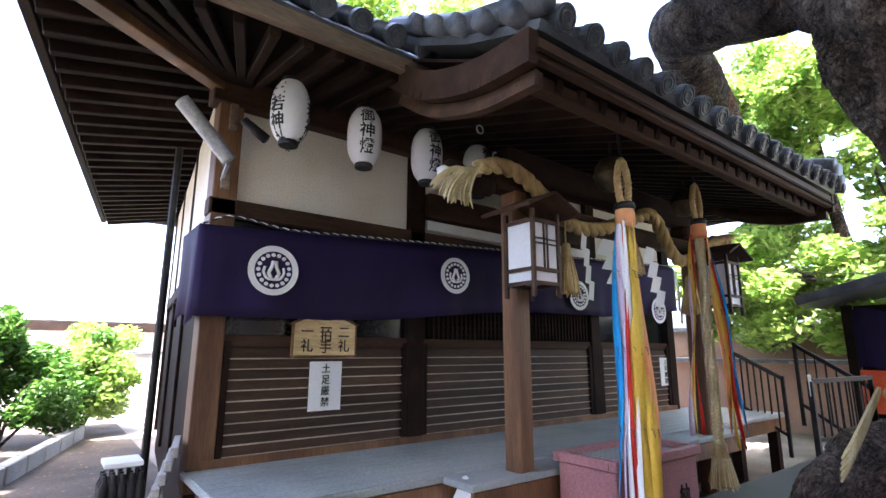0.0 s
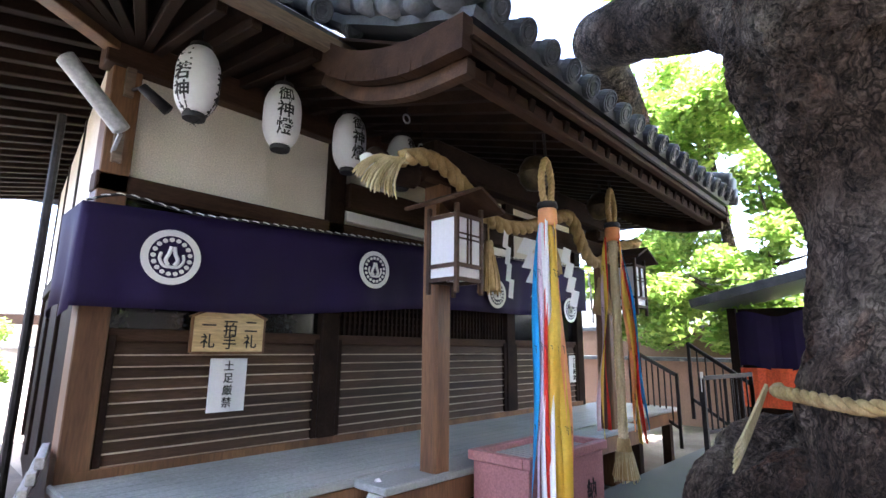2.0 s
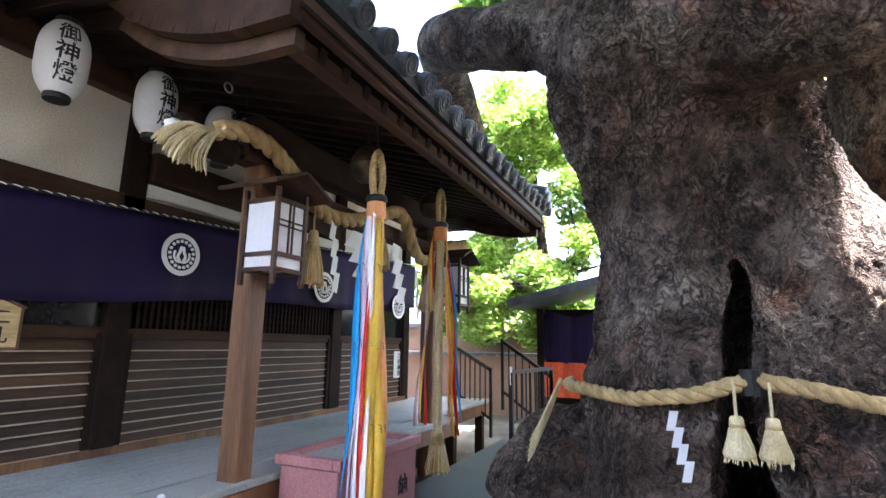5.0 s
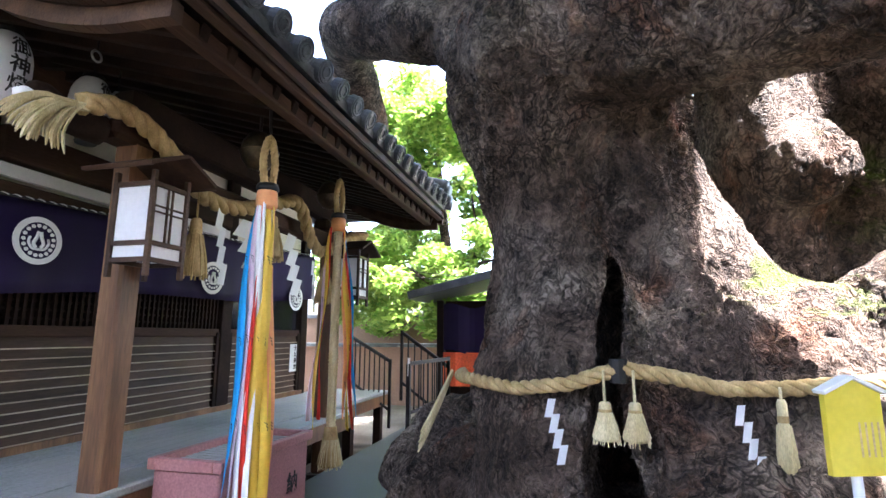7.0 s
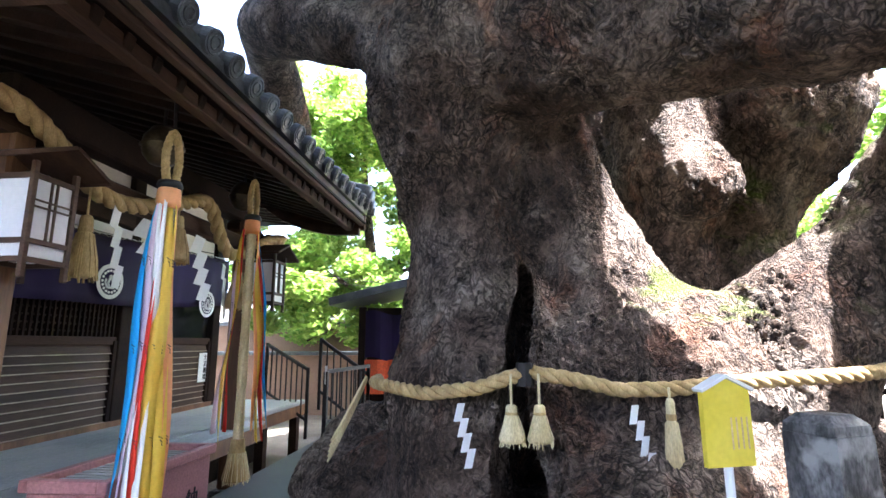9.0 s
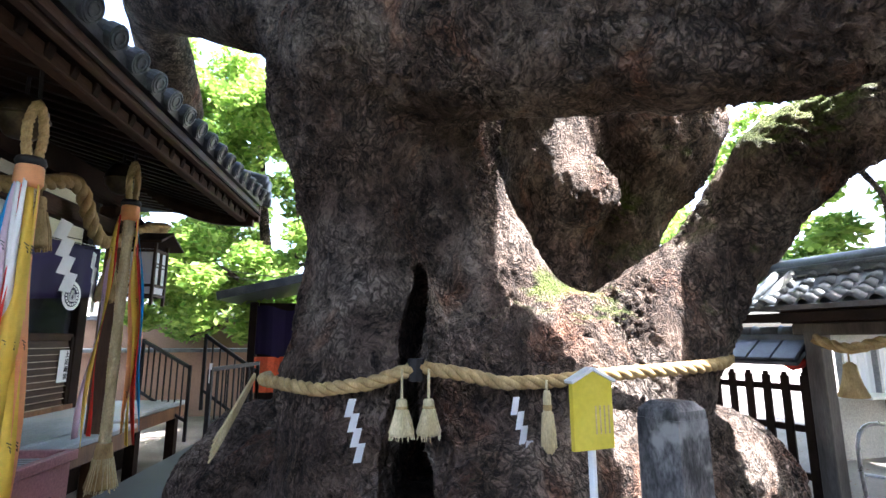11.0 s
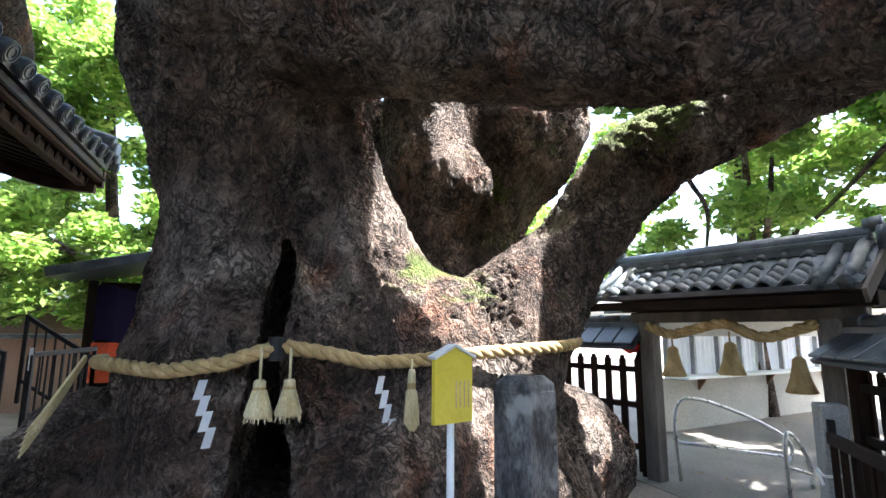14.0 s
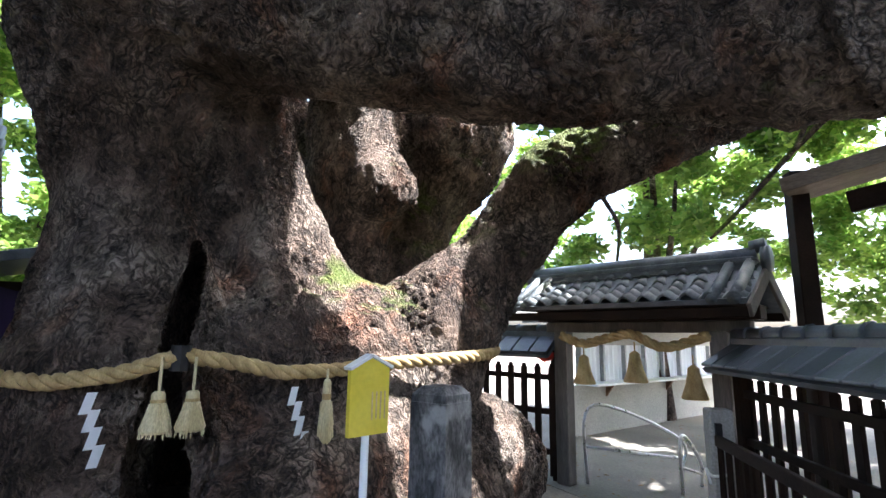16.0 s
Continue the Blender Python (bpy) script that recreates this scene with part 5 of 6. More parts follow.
def tassel(name, p, h, r, material, label, group, cord=0.1):
    T = thing(name, label, "tassel", group)
    b = turned(bmesh.new(), [(0.3 * r, h), (0.42 * r, h * 0.95), (0.45 * r, h * 0.8), (0.38 * r, h * 0.74), (0.5 * r, h * 0.7), (0.78 * r, h * 0.35), (r, 0.02), (0.9 * r, 0)], p, 16)
    part("skirt", b, material, T, "", True)
    part("binding", turned(bmesh.new(), [(0.46 * r, h * 0.73), (0.49 * r, h * 0.77), (0.46 * r, h * 0.81)], p, 14), STRAW, T)
    fr = bmesh.new()
    rn = random.Random(int(p[0] * 100))
    for k in range(34):
        a = rn.uniform(0, 6.28)
        q = r * rn.uniform(0.8, 1.06)
        tube(fr, [(p[0] + 0.5 * r * math.cos(a), p[1] + 0.5 * r * math.sin(a), p[2] + h * 0.7), (p[0] + 0.85 * q * math.cos(a), p[1] + 0.85 * q * math.sin(a), p[2] + h * 0.3), (p[0] + q * math.cos(a), p[1] + q * math.sin(a), p[2] - rn.uniform(0, 0.03))], 0.005 * (h / 0.3), 4, False)
    part("fringe", fr, material, T)["kind"] = "stuff"
    if cord:
        part("cord", tube(bmesh.new(), [(p[0], p[1], p[2] + h), (p[0], p[1], p[2] + h + cord)], 0.008, 6), material, T)
    return T


tassel("straw_tassel", (1.42, -1.68, 2.16), 0.4, 0.09, STRAW, "straw tassel hanging from the porch rope", "porch tassels", 0.25)
tassel("straw_tassel", (2.38, -1.66, 2.42), 0.38, 0.1, STRAW, "straw tassel hanging from the porch rope", "porch tassels", 0.25)
tassel("straw_tassel", (3.42, -1.66, 2.1), 0.38, 0.1, STRAW, "straw tassel hanging from the porch rope", "porch tassels", 0.2)


def streamer(p, w, h, yaw, group, n=4, swing=0.0):
    """A folded zigzag paper streamer hanging from p."""
    T = thing("paper_streamer", "white zigzag folded paper streamer on the rope", "streamer", group)
    b = bmesh.new()
    M = Matrix.Translation(p) @ Matrix.Rotation(radians(yaw), 4, "Z")
    hh = h / n
    for k in range(n):
        o = w * 0.55 * k * (1 if True else 0) * 0.55 + (0.35 * w if k % 2 else 0) * 0.0
        z1, z0 = -k * hh, -(k + 1) * hh - 0.25 * hh
        y = -0.006 * (k % 2) - swing * k * 0.02
        lean = 0.45 * w
        q = [(o - w / 2 + lean, y, z1), (o + w / 2 + lean, y, z1), (o + w / 2 - lean * 0.3, y - 0.008, z0), (o - w / 2 - lean * 0.3, y - 0.008, z0)]
        vs = [b.verts.new(M @ Vector(v)) for v in q]
        b.faces.new(vs)
    part("folds", solid(b, 0.0015), PAPER, T)
    return T


streamer((1.72, -1.62, 2.72), 0.14, 0.55, 20, "porch streamers")
streamer((2.05, -1.6, 2.7), 0.22, 0.5, 0, "porch streamers")
streamer((2.75, -1.6, 2.72), 0.22, 0.55, 10, "porch streamers")
streamer((3.2, -1.62, 2.52), 0.16, 0.5, 20, "porch streamers")


for x, y, z in ((1.5, -2.15, 3.1), (3.0, -1.98, 3.18)):
    bl = thing("shrine_bell", "round dark bronze crotal bell hung under the porch", "bell", "porch bells")
    part("body", turned(bmesh.new(), [(0.02, 0.15), (0.08, 0.13), (0.125, 0.06), (0.135, 0.0), (0.125, -0.06), (0.08, -0.12), (0.02, -0.14)], (x + 0.14, y + 0.16, z), 20), BRONZE, bl, "", True)
    part("band", turned(bmesh.new(), [(0.13, -0.012), (0.145, 0.0), (0.13, 0.012)], (x + 0.14, y + 0.16, z), 20), BRONZE, bl, "raised rim round the bell", True)
    part("ring", tube(bmesh.new(), [(x + 0.14, y + 0.16, z + 0.14), (x + 0.14, y + 0.16, z + 0.3)], 0.012, 8), IRON, bl)


# bell ropes with coloured ribbons
def bell_rope(x, y, zt, zb, label, ribbons):
    B = thing("bell_rope", label, "bell rope", "bell ropes")
    part("core", rope_mesh([(x, y, zt - 0.24), (x, y, zb + 0.3)], 0.045, 0.12, 4), STRAWP if zb < 0.7 else OLDW, B, "", True)
    part("loop", rope_mesh(smooth_path([(x - 0.03, y, zt - 0.28), (x - 0.07, y, zt - 0.05), (x, y, zt + 0.12), (x + 0.07, y, zt - 0.05), (x + 0.03, y, zt - 0.28)], 6), 0.028, 0.1), STRAW, B, "", True)
    part("wrap", turned(bmesh.new(), [(0.06, 0), (0.075, 0.03), (0.07, 0.12), (0.05, 0.16)], (x, y, zt - 0.4), 12), C_ORG, B, "orange cloth wrapping", True)
    part("hanger", tube(bmesh.new(), [(x, y, zt + 0.12), (x - 0.02, y, zt + 0.34)], 0.012, 6), IRON, B)
    part("binding", turned(bmesh.new(), [(0.07, 0), (0.08, 0.02), (0.07, 0.05)], (x, y, zt - 0.27), 12), INK, B, "", True)
    tb = turned(bmesh.new(), [(0.055, 0.34), (0.06, 0.3), (0.07, 0.2), (0.115, 0.02), (0.1, 0)], (x, y, zb - 0.03), 16)
    part("brush_end", tb, STRAW, B, "straw brush end", True)
    br = bmesh.new()
    rn = random.Random(int(x * 50))
    for k in range(60):
        a, q = rn.uniform(0, 6.28), rn.uniform(0.6, 1.1)
        tube(br, [(x + 0.07 * math.cos(a), y + 0.07 * math.sin(a), zb + 0.2), (x + 0.115 * q * math.cos(a), y + 0.115 * q * math.sin(a), zb - rn.uniform(0.02, 0.06))], 0.004, 4, False)
    part("bristle_fringe", br, STRAWP, B)["kind"] = "stuff"
    for a0, r0, r1_, w, z1, m, ph in ribbons:
        c = bmesh.new()
        rows = []
        for j in range(19):
            f = j / 18
            z = zt - 0.36 + (z1 - zt + 0.36) * f
            r = r0 + (r1_ - r0) * f ** 0.7
            cx, cy = x + r * math.cos(radians(a0)), y + r * math.sin(radians(a0))
            ww = 0.02 + (w - 0.02) * min(1, f * 3)
            ty = radians(a0 + 90 + 25 * math.sin(f * 5 + ph))
            wav = 0.015 * math.sin(f * 9 + ph)
            rows.append([(cx + math.cos(ty) * ww * u + wav * math.cos(radians(a0)), cy + math.sin(ty) * ww * u + wav * math.sin(radians(a0)), z) for u in (-0.5, 0, 0.5)])
        sheet(c, rows)
        rb = part("ribbon", solid(c, 0.002), m, B, "", True)
        ink = bmesh.new()
        for j in range(3, 18, 2):
            mid_ = Vector(rows[j][1])
            out_ = Vector((math.cos(radians(a0)), math.sin(radians(a0)), 0)) * 0.004
            if j % 4 == 3 and m is not WHITE:
                sd = (Vector(rows[j][2]) - Vector(rows[j][0])).normalized()
                for k in range(3):
                    tube(ink, [mid_ + out_ + sd * (-0.012 + 0.01 * k) + Vector((0, 0, 0.03 - 0.02 * k)), mid_ + out_ + sd * (0.012) + Vector((0, 0, 0.015 - 0.02 * k))], 0.0025, 4)
        if len(ink.verts):
            part("inscription", ink, INK, rb)["kind"] = "stuff"
        else:
            ink.free()
    return B


bell_rope(1.46, -2.2, 3.0, 0.4, "thick bell rope hung with long coloured ribbons", [(142, 0.06, 0.17, 0.07, 0.25, C_BLU, 0), (160, 0.05, 0.14, 0.06, 0.3, C_PNK, 1), (176, 0.05, 0.13, 0.05, 0.25, WHITE, 2), (190, 0.06, 0.13, 0.035, 0.25, RED, 3.2), (204, 0.06, 0.12, 0.045, 0.3, WHITE, 0.9), (216, 0.05, 0.1, 0.08, 0.25, C_YEL, 4), (238, 0.05, 0.11, 0.08, 0.25, C_YEL, 5.5), (262, 0.05, 0.11, 0.07, 0.25, C_YEL, 1.7), (285, 0.05, 0.12, 0.07, 0.25, C_ORG, 2.5)])
bell_rope(2.93, -2.03, 3.15, 0.62, "worn bell rope with red and yellow ribbons and a straw end", [(112, 0.05, 0.2, 0.08, 0.98, C_PNK, 0), (128, 0.06, 0.17, 0.11, 0.92, C_YEL, 1), (140, 0.06, 0.14, 0.05, 1.0, RED, 2), (270, 0.06, 0.13, 0.07, 1.0, C_ORG, 2), (282, 0.06, 0.16, 0.11, 0.9, C_YEL, 3), (295, 0.06, 0.19, 0.08, 0.9, RED, 4), (308, 0.06, 0.22, 0.07, 1.0, C_BLU, 5)])

# offering box
ob_ = thing("offering_box", "pink painted offering box with a slatted top", "offering box")
X0, X1, Y0, Y1, ZT = 1.34, 2.5, -2.08, -1.53, 0.97
part("body", bx(((X0 + X1) / 2, (Y0 + Y1) / 2, 0.45), (X1 - X0 - 0.06, Y1 - Y0 - 0.06, 0.9), bevel=0.008), PINK, ob_)
for c, s in ((((X0 + X1) / 2, Y0 + 0.03, ZT - 0.03), (X1 - X0, 0.06, 0.07)), (((X0 + X1) / 2, Y1 - 0.03, ZT - 0.03), (X1 - X0, 0.06, 0.07)), ((X0 + 0.03, (Y0 + Y1) / 2, ZT - 0.03), (0.06, Y1 - Y0 - 0.12, 0.07)), ((X1 - 0.03, (Y0 + Y1) / 2, ZT - 0.03), (0.06, Y1 - Y0 - 0.12, 0.07))):
    part("rim", bx(c, s, bevel=0.006), PINK, ob_)
for k in range(16):
    part("top_slat", bx((X0 + 0.1 + k * (X1 - X0 - 0.2) / 15, (Y0 + Y1) / 2, ZT - 0.05), (0.04, Y1 - Y0 - 0.12, 0.02)), DECK, ob_)
for x in (X0 + 0.25, X1 - 0.25):
    letters("奉納"[0 if x < 2 else 1], 0.16, Matrix.Translation((x, Y0 + 0.027, 0.62)) @ Matrix.Rotation(radians(90), 4, "X"), INK, ob_)

# fluorescent lamp and spot on the corner post
fl = thing("eave_lamp", "grey tubular outdoor lamp fixed to the corner post", "lamp")
part("housing", tube(bmesh.new(), smooth_path([(-1.23, -0.3, 3.54), (-1.18, -0.3, 3.49), (-0.9, -0.3, 3.2), (-0.85, -0.3, 3.14)], 4), [0.035] + [0.058] * 11 + [0.03], 12), GREYM, fl, "", True)
part("arm", tube(bmesh.new(), [(-0.86, -0.3, 3.12), (-0.84, -0.05, 3.05)], 0.015, 6), GREYM, fl)
part("mount", bx((-0.82, -0.09, 3.1), (0.06, 0.05, 0.24)), OLDW, fl)
spt = thing("spot_lamp", "small black spot lamp on the corner post", "lamp")
part("head", tube(bmesh.new(), [(-0.78, -0.35, 3.48), (-0.62, -0.42, 3.34)], [0.035, 0.042], 12), IRON, spt, "", True)
part("arm", tube(bmesh.new(), [(-0.78, -0.1, 3.55), (-0.78, -0.35, 3.48)], 0.012, 6), IRON, spt)
part("mount", bx((-0.8, -0.1, 3.6), (0.06, 0.04, 0.22)), OLDW, spt)

# stand with bottles and a leaning ridged panel by the corner
rk = thing("bottle_rack", "dark wire rack with a white top beside the porch", "rack")
part("top", bx((-1.25, 0.35, 0.9), (0.24, 0.3, 0.03)), WHITE, rk)
for k in range(5):
    for j in range(3):
        b = turned(bmesh.new(), [(0.03, 0), (0.035, 0.02), (0.035, 0.14), (0.015, 0.18), (0.018, 0.22)], (-1.36 + 0.055 * k, 0.2 + 0.1 * j, 0.62), 8)
        part("bottle", b, IRON, rk, "", True)
part("frame", bx((-1.25, 0.35, 0.3), (0.28, 0.36, 0.6)), IRON, rk)
pn = thing("leaning_panel", "grey ridged panel leaning on the corner post", "panel")
for k in range(8):
    part("ridge", beam(bmesh.new(), (-1.22 + 0.03 * k, -0.2, 0.42 + 0.085 * k), (-1.1 + 0.03 * k, 0.35, 0.42 + 0.085 * k), 0.05, 0.07), CONC, pn)
dp = thing("drain_pipe", "dark green drain pipe down the side wall", "pipe")
part("pipe", tube(bmesh.new(), [(-0.98, 1.2, 0), (-0.98, 1.2, 3.7)], 0.035, 8), IRON, dp)

# ---- things on the tree ----
def bearing(x, y):
    return math.degrees(math.atan2(y - TREE[1], x - TREE[0]))


rp = []
sag = [(105, 1.42), (118, 1.43), (128, 1.43), (140, 1.41), (150, 1.46), (157, 1.55), (163, 1.52), (172, 1.45), (181, 1.46), (190, 1.49), (200, 1.51), (212, 1.53), (225, 1.55), (237, 1.58), (248, 1.64), (262, 1.66), (280, 1.62)]
fa = [105 + 2.5 * k for k in range(71)]
rad = [(bark_at(a, 1.5) - Vector((*TREE, 1.5))).length for a in fa]
rad = [max(rad[max(0, k - 4):k + 5]) for k in range(71)]
rad = [sum(rad[max(0, k - 3):k + 4]) / len(rad[max(0, k - 3):k + 4]) for k in range(71)]
zz = np.interp(fa, [a for a, _ in sag], [z + 0.025 for _, z in sag])
for a, r, z in zip(fa, rad, zz):
    rp.append((TREE[0] + (r + 0.03) * math.cos(radians(a)), TREE[1] + (r + 0.03) * math.sin(radians(a)), float(z)))


def rope_at(a, out=0.0):
    """A point of the trunk rope at a bearing, out metres proud."""
    r = float(np.interp(a, fa, rad)) + 0.03 + out
    return Vector((TREE[0] + r * math.cos(radians(a)), TREE[1] + r * math.sin(radians(a)), float(np.interp(a, fa, zz))))


rp = smooth_path(rp, 2)
tr_ = thing("tree_rope", "thick twisted straw rope tied round the great trunk", "rope")
part("rope", rope_mesh(rp, 0.044, 0.24), STRAW, tr_, "", True)
wr = rope_at(157, 0.0)
part("tie", tube(bmesh.new(), [wr + Vector((0, 0, -0.07)), wr + Vector((0, 0, 0.06))], 0.05, 8), IRON, tr_)
q0 = rope_at(118, 0.06)
strap = thing("straw_strap", "frayed flat straw end of the trunk rope", "rope end")
for k in range(11):
    u = (k - 5) / 5
    q = smooth_path([q0 + Vector((-0.02, 0.0, 0.03 + 0.012 * u)), q0 + Vector((-0.16, 0.05, -0.14 + 0.03 * u)), q0 + Vector((-0.3 + 0.02 * u, 0.1, -0.3 + 0.045 * u)), q0 + Vector((-0.4 + 0.04 * u, 0.14, -0.42 + 0.05 * u + 0.02 * (k % 3)))], 3)
    part("straw", tube(bmesh.new(), q, [0.012] * (len(q) - 1) + [0.006], 5), STRAWP, strap)
for a, z in ((155.4, 1.2), (159.4, 1.2)):
    p = rope_at(a, 0.05)
    tassel("straw_tassel", (p.x, p.y, z), 0.2, 0.075, STRAWP, "pale straw tassel hanging from the trunk rope", "trunk tassels", 0.17)
p = rope_at(180, 0.07)
tassel("straw_tassel", (p.x, p.y, 1.02), 0.42, 0.055, STRAWP, "long straw tassel hanging from the trunk rope", "trunk tassels", 0.06)
for a in (147.5, 174):
    p = rope_at(a, 0.06)
    streamer((p.x, p.y, 1.4), 0.046, 0.32, -70, "trunk streamers", 4, 1.0)

yb = thing("yellow_notice", "yellow pentagon notice board on a white pole", "sign")
YM = Matrix.Translation((0.86, -5.25, 1.23)) @ Matrix.Rotation(radians(-72), 4, "Z") @ Matrix.Scale(0.86, 4)
part("board", prism(bmesh.new(), [(-0.135, 0), (0.135, 0), (0.135, 0.36), (0, 0.42), (-0.135, 0.36)], YM, 0.03), YELLOW, yb)
for a, b in (((-0.15, 0.36), (0, 0.43)), ((0, 0.43), (0.15, 0.36))):
    part("roof_edge", beam(bmesh.new(), YM @ Vector((a[0], 0, a[1])), YM @ Vector((b[0], 0, b[1])), 0.06, 0.016, 0.002), WHITE, yb)
for k in range(4):
    part("faded_bar", prism(bmesh.new(), [(-0.009, 0), (0.0, 0), (0.0, 0.15), (-0.009, 0.15)], YM @ Matrix.Translation((0.02 + 0.03 * k, -0.017, 0.08)), 0.002), EMAW, yb)
part("pole", tube(bmesh.new(), [(0.87, -5.245, 0), (0.87, -5.245, 1.25)], 0.019, 10), WHITE, yb, "", True)
sp_ = thing("stone_marker", "square dark stone marker post with a worn pyramid top", "stone post")
SM = Matrix.Translation((0.92, -5.68, 0)) @ Matrix.Rotation(radians(-65), 4, "Z")
b = bmesh.new()
w = 0.115
vs = [[b.verts.new(SM @ Vector((sx * w * f, sy * w * f, z))) for sx, sy in ((-1, -1), (1, -1), (1, 1), (-1, 1))] for f, z in ((1.04, 0), (1, 1.34), (1.0, 1.36))]
for A, B in zip(vs, vs[1:]):
    for k in range(4):
        b.faces.new((A[k], A[(k + 1) % 4], B[(k + 1) % 4], B[k]))
b.faces.new(vs[-1])
part("shaft", b, STONE, sp_)
b = bmesh.new()
vs = [[b.verts.new(SM @ Vector((sx * w * f, sy * w * f, z))) for sx, sy in ((-1, -1), (1, -1), (1, 1), (-1, 1))] for f, z in ((0.98, 1.362), (0.95, 1.4), (0.62, 1.44))]
for A, B in zip(vs, vs[1:]):
    for k in range(4):
        b.faces.new((A[k], A[(k + 1) % 4], B[(k + 1) % 4], B[k]))
b.faces.new(vs[-1])
part("cap", b, STONE, sp_, "worn bevelled stone cap")

# ---- right end of the porch: stair rails, small shrine, walls ----
def rail(name, a, b, foot, nb, label):
    R = thing(name, label, "railing", "stair rails")
    a, b = Vector(a), Vector(b)
    part("top_rail", beam(bmesh.new(), a, b, 0.045, 0.05), IRON, R)
    part("low_rail", beam(bmesh.new(), a - Vector((0, 0, foot)), b - Vector((0, 0, foot)), 0.03, 0.04), IRON, R)
    for k in range(nb + 1):
        p = a.lerp(b, k / nb)
        th = 0.04 if k in (0, nb) else 0.018
        part("baluster", bx((p.x, p.y, p.z - foot / 2 - (0.12 if th > 0.03 else 0)), (th, th, foot + (0.3 if th > 0.03 else 0))), IRON, R)
    return R


rail("stair_rail", (6.05, -1.66, 1.8), (5.85, -2.45, 1.3), 0.75, 7, "black iron stair rail at the end of the porch")
rail("stair_rail", (6.75, -0.5, 1.73), (6.25, -1.4, 1.35), 0.75, 8, "black iron stair rail at the end of the porch")
rail("stair_rail", (4.75, -2.2, 1.4), (5.85, -2.45, 1.42), 0.6, 9, "black iron ramp rail with a white tag")
part("white_tag", bx((4.72, -2.2, 1.36), (0.05, 0.03, 0.22), 20), WHITE, bpy.data.objects["stair_rail.002"])
part("front_post", bx((4.72, -2.2, 0.8), (0.05, 0.05, 1.2)), IRON, bpy.data.objects["stair_rail.002"])
ss = thing("side_shrine", "small side shrine with a purple curtain and red cloth", "shrine")
part("body", bx((8.5, -2.6, 1.2), (1.2, 1.4, 2.4)), WOOD, ss)
for y in (-1.85, -3.3):
    part("post", bx((7.75, y, 1.2), (0.12, 0.12, 2.4)), WOOD, ss)
c = bmesh.new()
sheet(c, [[(7.72 + 0.03 * math.sin(i * 1.2), -1.8 - 0.1 * i, z + 0.05 * math.sin(i * 0.7)) for i in range(16)] for z in (2.3, 1.9, 1.45)])
part("curtain", solid(c, 0.01), PURPLE, ss)
c = bmesh.new()
sheet(c, [[(7.7 + 0.03 * math.sin(i * 1.7), -1.85 - 0.1 * i, z) for i in range(15)] for z in (1.45, 0.85)])
part("red_cloth", solid(c, 0.01), ORANGE, ss, "vermilion cloth")
part("roof", beam(bmesh.new(), (7.9, -1.4, 2.46), (7.9, -4.2, 3.1), 1.6, 0.14), TILE, ss)
hw = thing("boundary_wall", "long brown rendered wall with a tiled coping", "wall")
part("wall", bx((12.6, 0.0, 1.1), (0.2, 12, 2.3), 0), BROWNW, hw)
part("coping", bx((12.55, 0.0, 2.3), (0.5, 12, 0.1), 0), TILE, hw)
part("lower_roof", beam(bmesh.new(), (11.6, 5.0, 1.5), (11.6, -5.0, 1.5), 1.4, 0.08), TILEL, hw)
part("lower_wall", bx((11.2, 0, 0.72), (0.1, 10, 1.45)), BROWNW, hw)
ho = thing("grey_house", "pale far house with a grey tiled roof", "house")
part("wall", bx((13.0, 8.0, 1.6), (6, 5, 3.2)), CREAM, ho)
part("roof", prism(bmesh.new(), [(-3.4, 3.2), (3.4, 3.2), (0, 5.0)], Matrix.Translation((13, 8, 0)), 5.4), TILE, ho)

# ---- left side of the hall ----
for k, (c, r, n, seed) in enumerate((((-3.0, 7.2, 1.35), 1.2, 15000, 31), ((-2.3, 7.7, 1.5), 1.2, 15000, 32), ((-1.1, 8.8, 1.2), 1.1, 12000, 33), ((-3.9, 6.5, 1.5), 1.1, 9000, 34))):
    bu = thing("garden_bush", "loose green garden bush beside the path", "bush", "bushes by the path")
    rr = np.random.default_rng(seed)
    cs = np.array(c) + rr.normal(size=(20, 3)) * r * 0.4
    leaves("foliage", LEAF_B if k != 2 else LEAF_M, cs, rr.uniform(0.25, 0.55, 20), n, 0.06, seed, bu)
    twigs(bu, (c[0], c[1], 0), [tuple(q) for q in cs[:6]], 0.03, BARK, seed, "stem")
kb = thing("kerb", "low concrete kerb along the planting bed", "kerb")
for k in range(6):
    part("kerb_stone", bx((-2.2 + 0.2 * k, 4.2 + 0.75 * k, 0.12), (0.16, 0.72, 0.26), -15, 0.015), CONC, kb)
rk_ = bmesh.new()
bmesh.ops.create_icosphere(rk_, subdivisions=3, radius=0.5, matrix=Matrix.Translation((-2.75, 4.3, 0.2)) @ Matrix.Diagonal((1, 0.8, 0.65, 1)))
for v in rk_.verts:
    v.co += v.normal * 0.08 * noise.noise(v.co * 2)
tagged(link("boulder", rk_, ROCK, smooth=True), "rounded pale boulder at the edge of the bed", "rock")
fh = thing("far_house", "white sunlit house with a low tiled roof", "house")
part("wall", bx((-1.0, 22, 1.3), (24, 4, 2.6)), WHITE, fh)
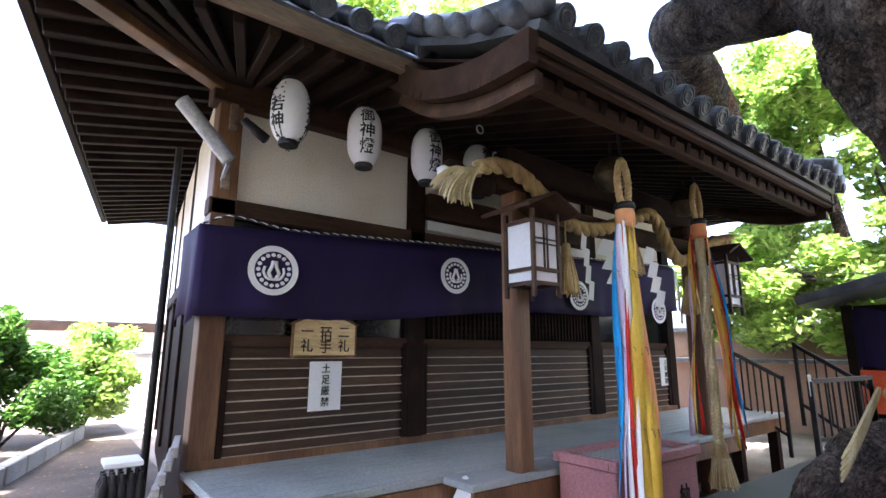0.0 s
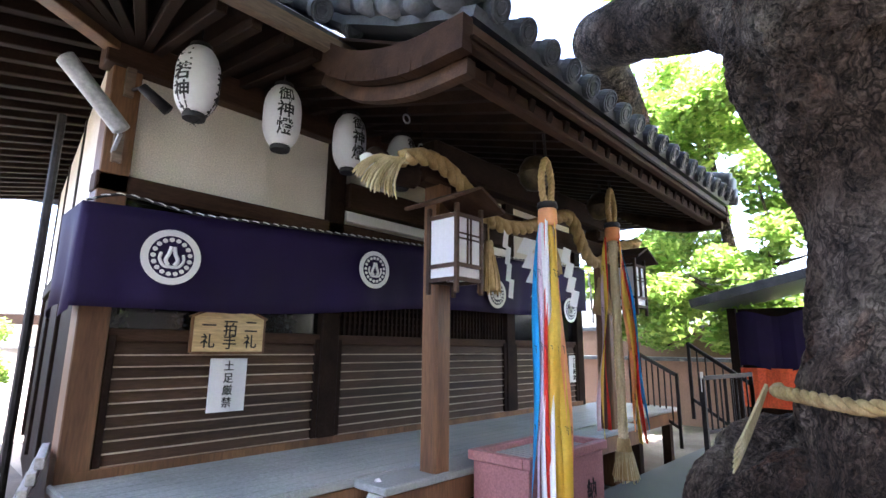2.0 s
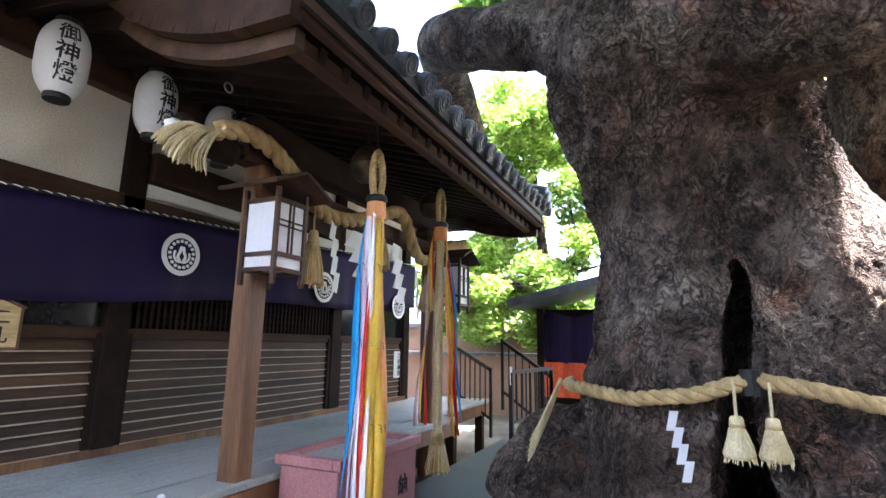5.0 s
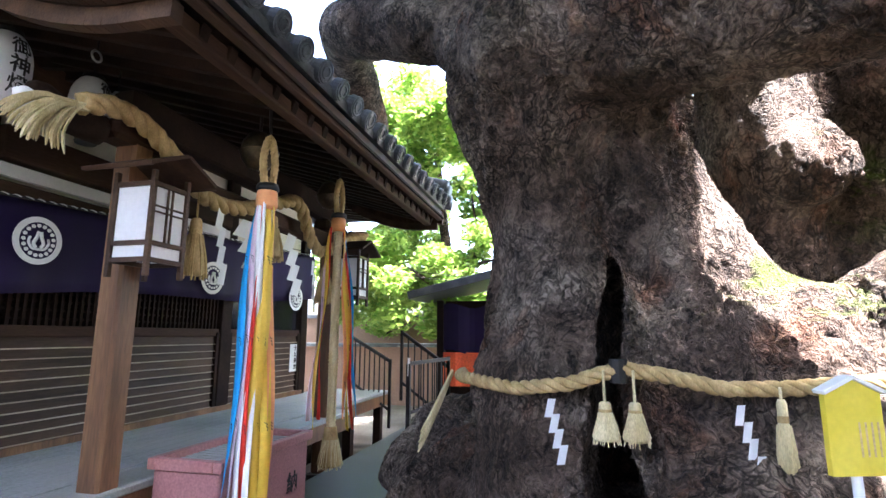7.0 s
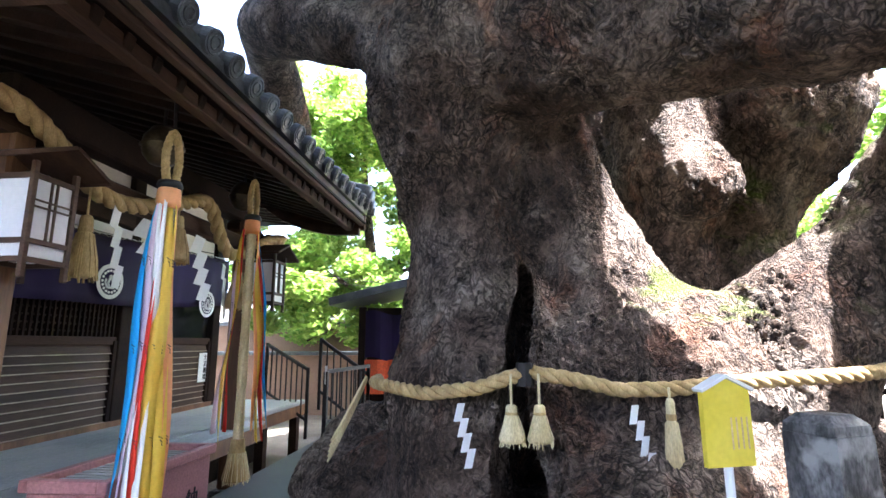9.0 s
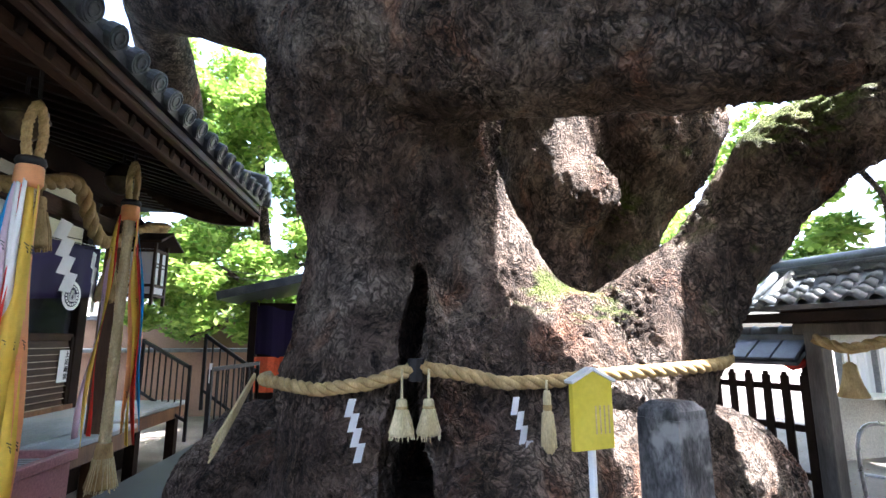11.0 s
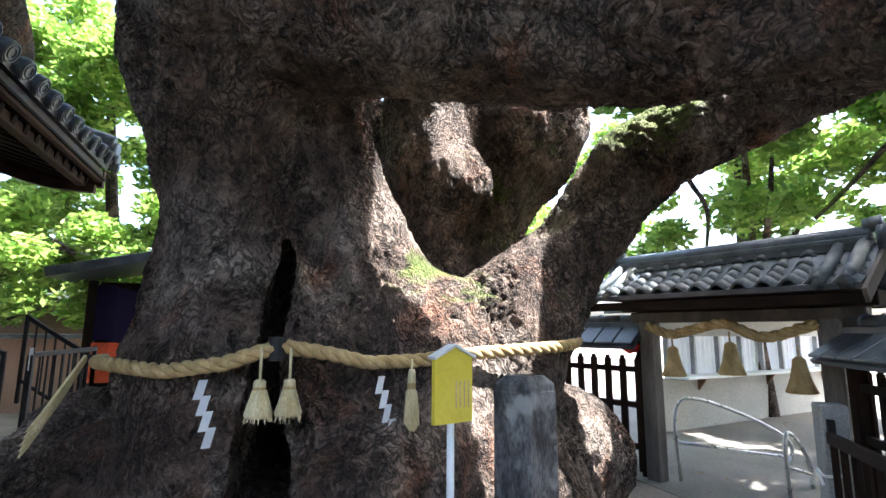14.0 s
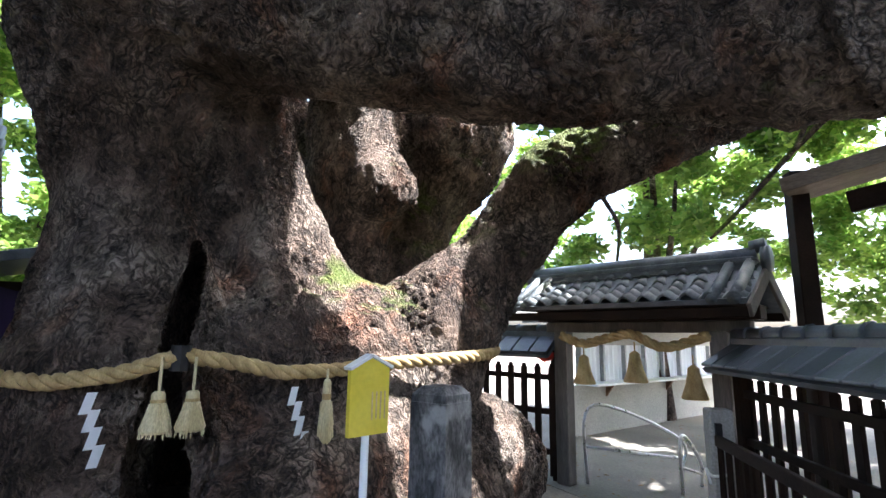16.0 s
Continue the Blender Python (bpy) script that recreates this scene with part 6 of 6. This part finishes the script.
part("roof", prism(bmesh.new(), [(-4.0, 2.7), (4.0, 2.7), (0, 6.0)], Matrix.Translation((-1, 22, 0)) @ Matrix.Rotation(radians(90), 4, "Z"), 25), TILEL, fh)
part("eave", bx((-1.0, 18.1, 2.5), (24, 0.25, 0.32)), WOOD, fh, "dark shaded eave board")
fw = thing("block_wall", "grey block wall behind the bushes", "wall")
part("wall", bx((-1.5, 12.5, 0.8), (16, 0.15, 1.6)), CONC, fw)
part("coping", bx((-1.5, 12.5, 1.62), (16, 0.3, 0.06)), TILE, fw)

# fallen leaves on the ground
rng = np.random.default_rng(77)
n = 1500
bm_v, bm_f = [], []
for i in range(n):
    x, y = (rng.uniform(-3.5, -0.6), rng.uniform(1, 10)) if i % 3 else (rng.uniform(-1, 8), rng.uniform(-14, -8.2))
    a, q = rng.uniform(0, 6.28), rng.uniform(0.02, 0.045)
    k = len(bm_v)
    for j in range(4):
        r = q if j % 2 == 0 else q * 0.5
        bm_v.append((x + r * math.cos(a + j * 1.57), y + r * math.sin(a + j * 1.57), 0.032 + rng.uniform(0, 0.012)))
    bm_f.append((k, k + 1, k + 2, k + 3))
me = bpy.data.meshes.new("fallen_leaves")
me.from_pydata(bm_v, [], bm_f)
me.materials.append(LITTER)
tagged(new("fallen_leaves", me), "scattered dry brown fallen leaves", "leaves", kind="stuff")
# hooks under the porch eave
for x, y, z in ((0.85, -1.3, 3.52), (1.12, -1.2, 3.38)):
    hk = thing("hanging_hook", "small metal ring hook under the porch rafters", "hook", "eave hooks")
    part("ring", tube(bmesh.new(), [(x + 0.035 * math.cos(a), y, z + 0.035 * math.sin(a)) for a in (2 * math.pi * k / 16 for k in range(17))], 0.007, 6), STEEL, hk, "", True)
    part("shank", tube(bmesh.new(), [(x, y, z + 0.035), (x, y, z + 0.2)], 0.007, 6), IRON, hk)
# loose wires beyond the porch
for dz in (0.0, 0.1):
    tagged(link("overhead_wire", tube(bmesh.new(), smooth_path([(5.0, 0.2, 3.0 + dz), (8.0, -1.6, 2.85 + dz), (12.5, -4.0, 3.1 + dz)], 6), 0.006, 5), IRON), "thin black overhead wire by the porch", "wire")
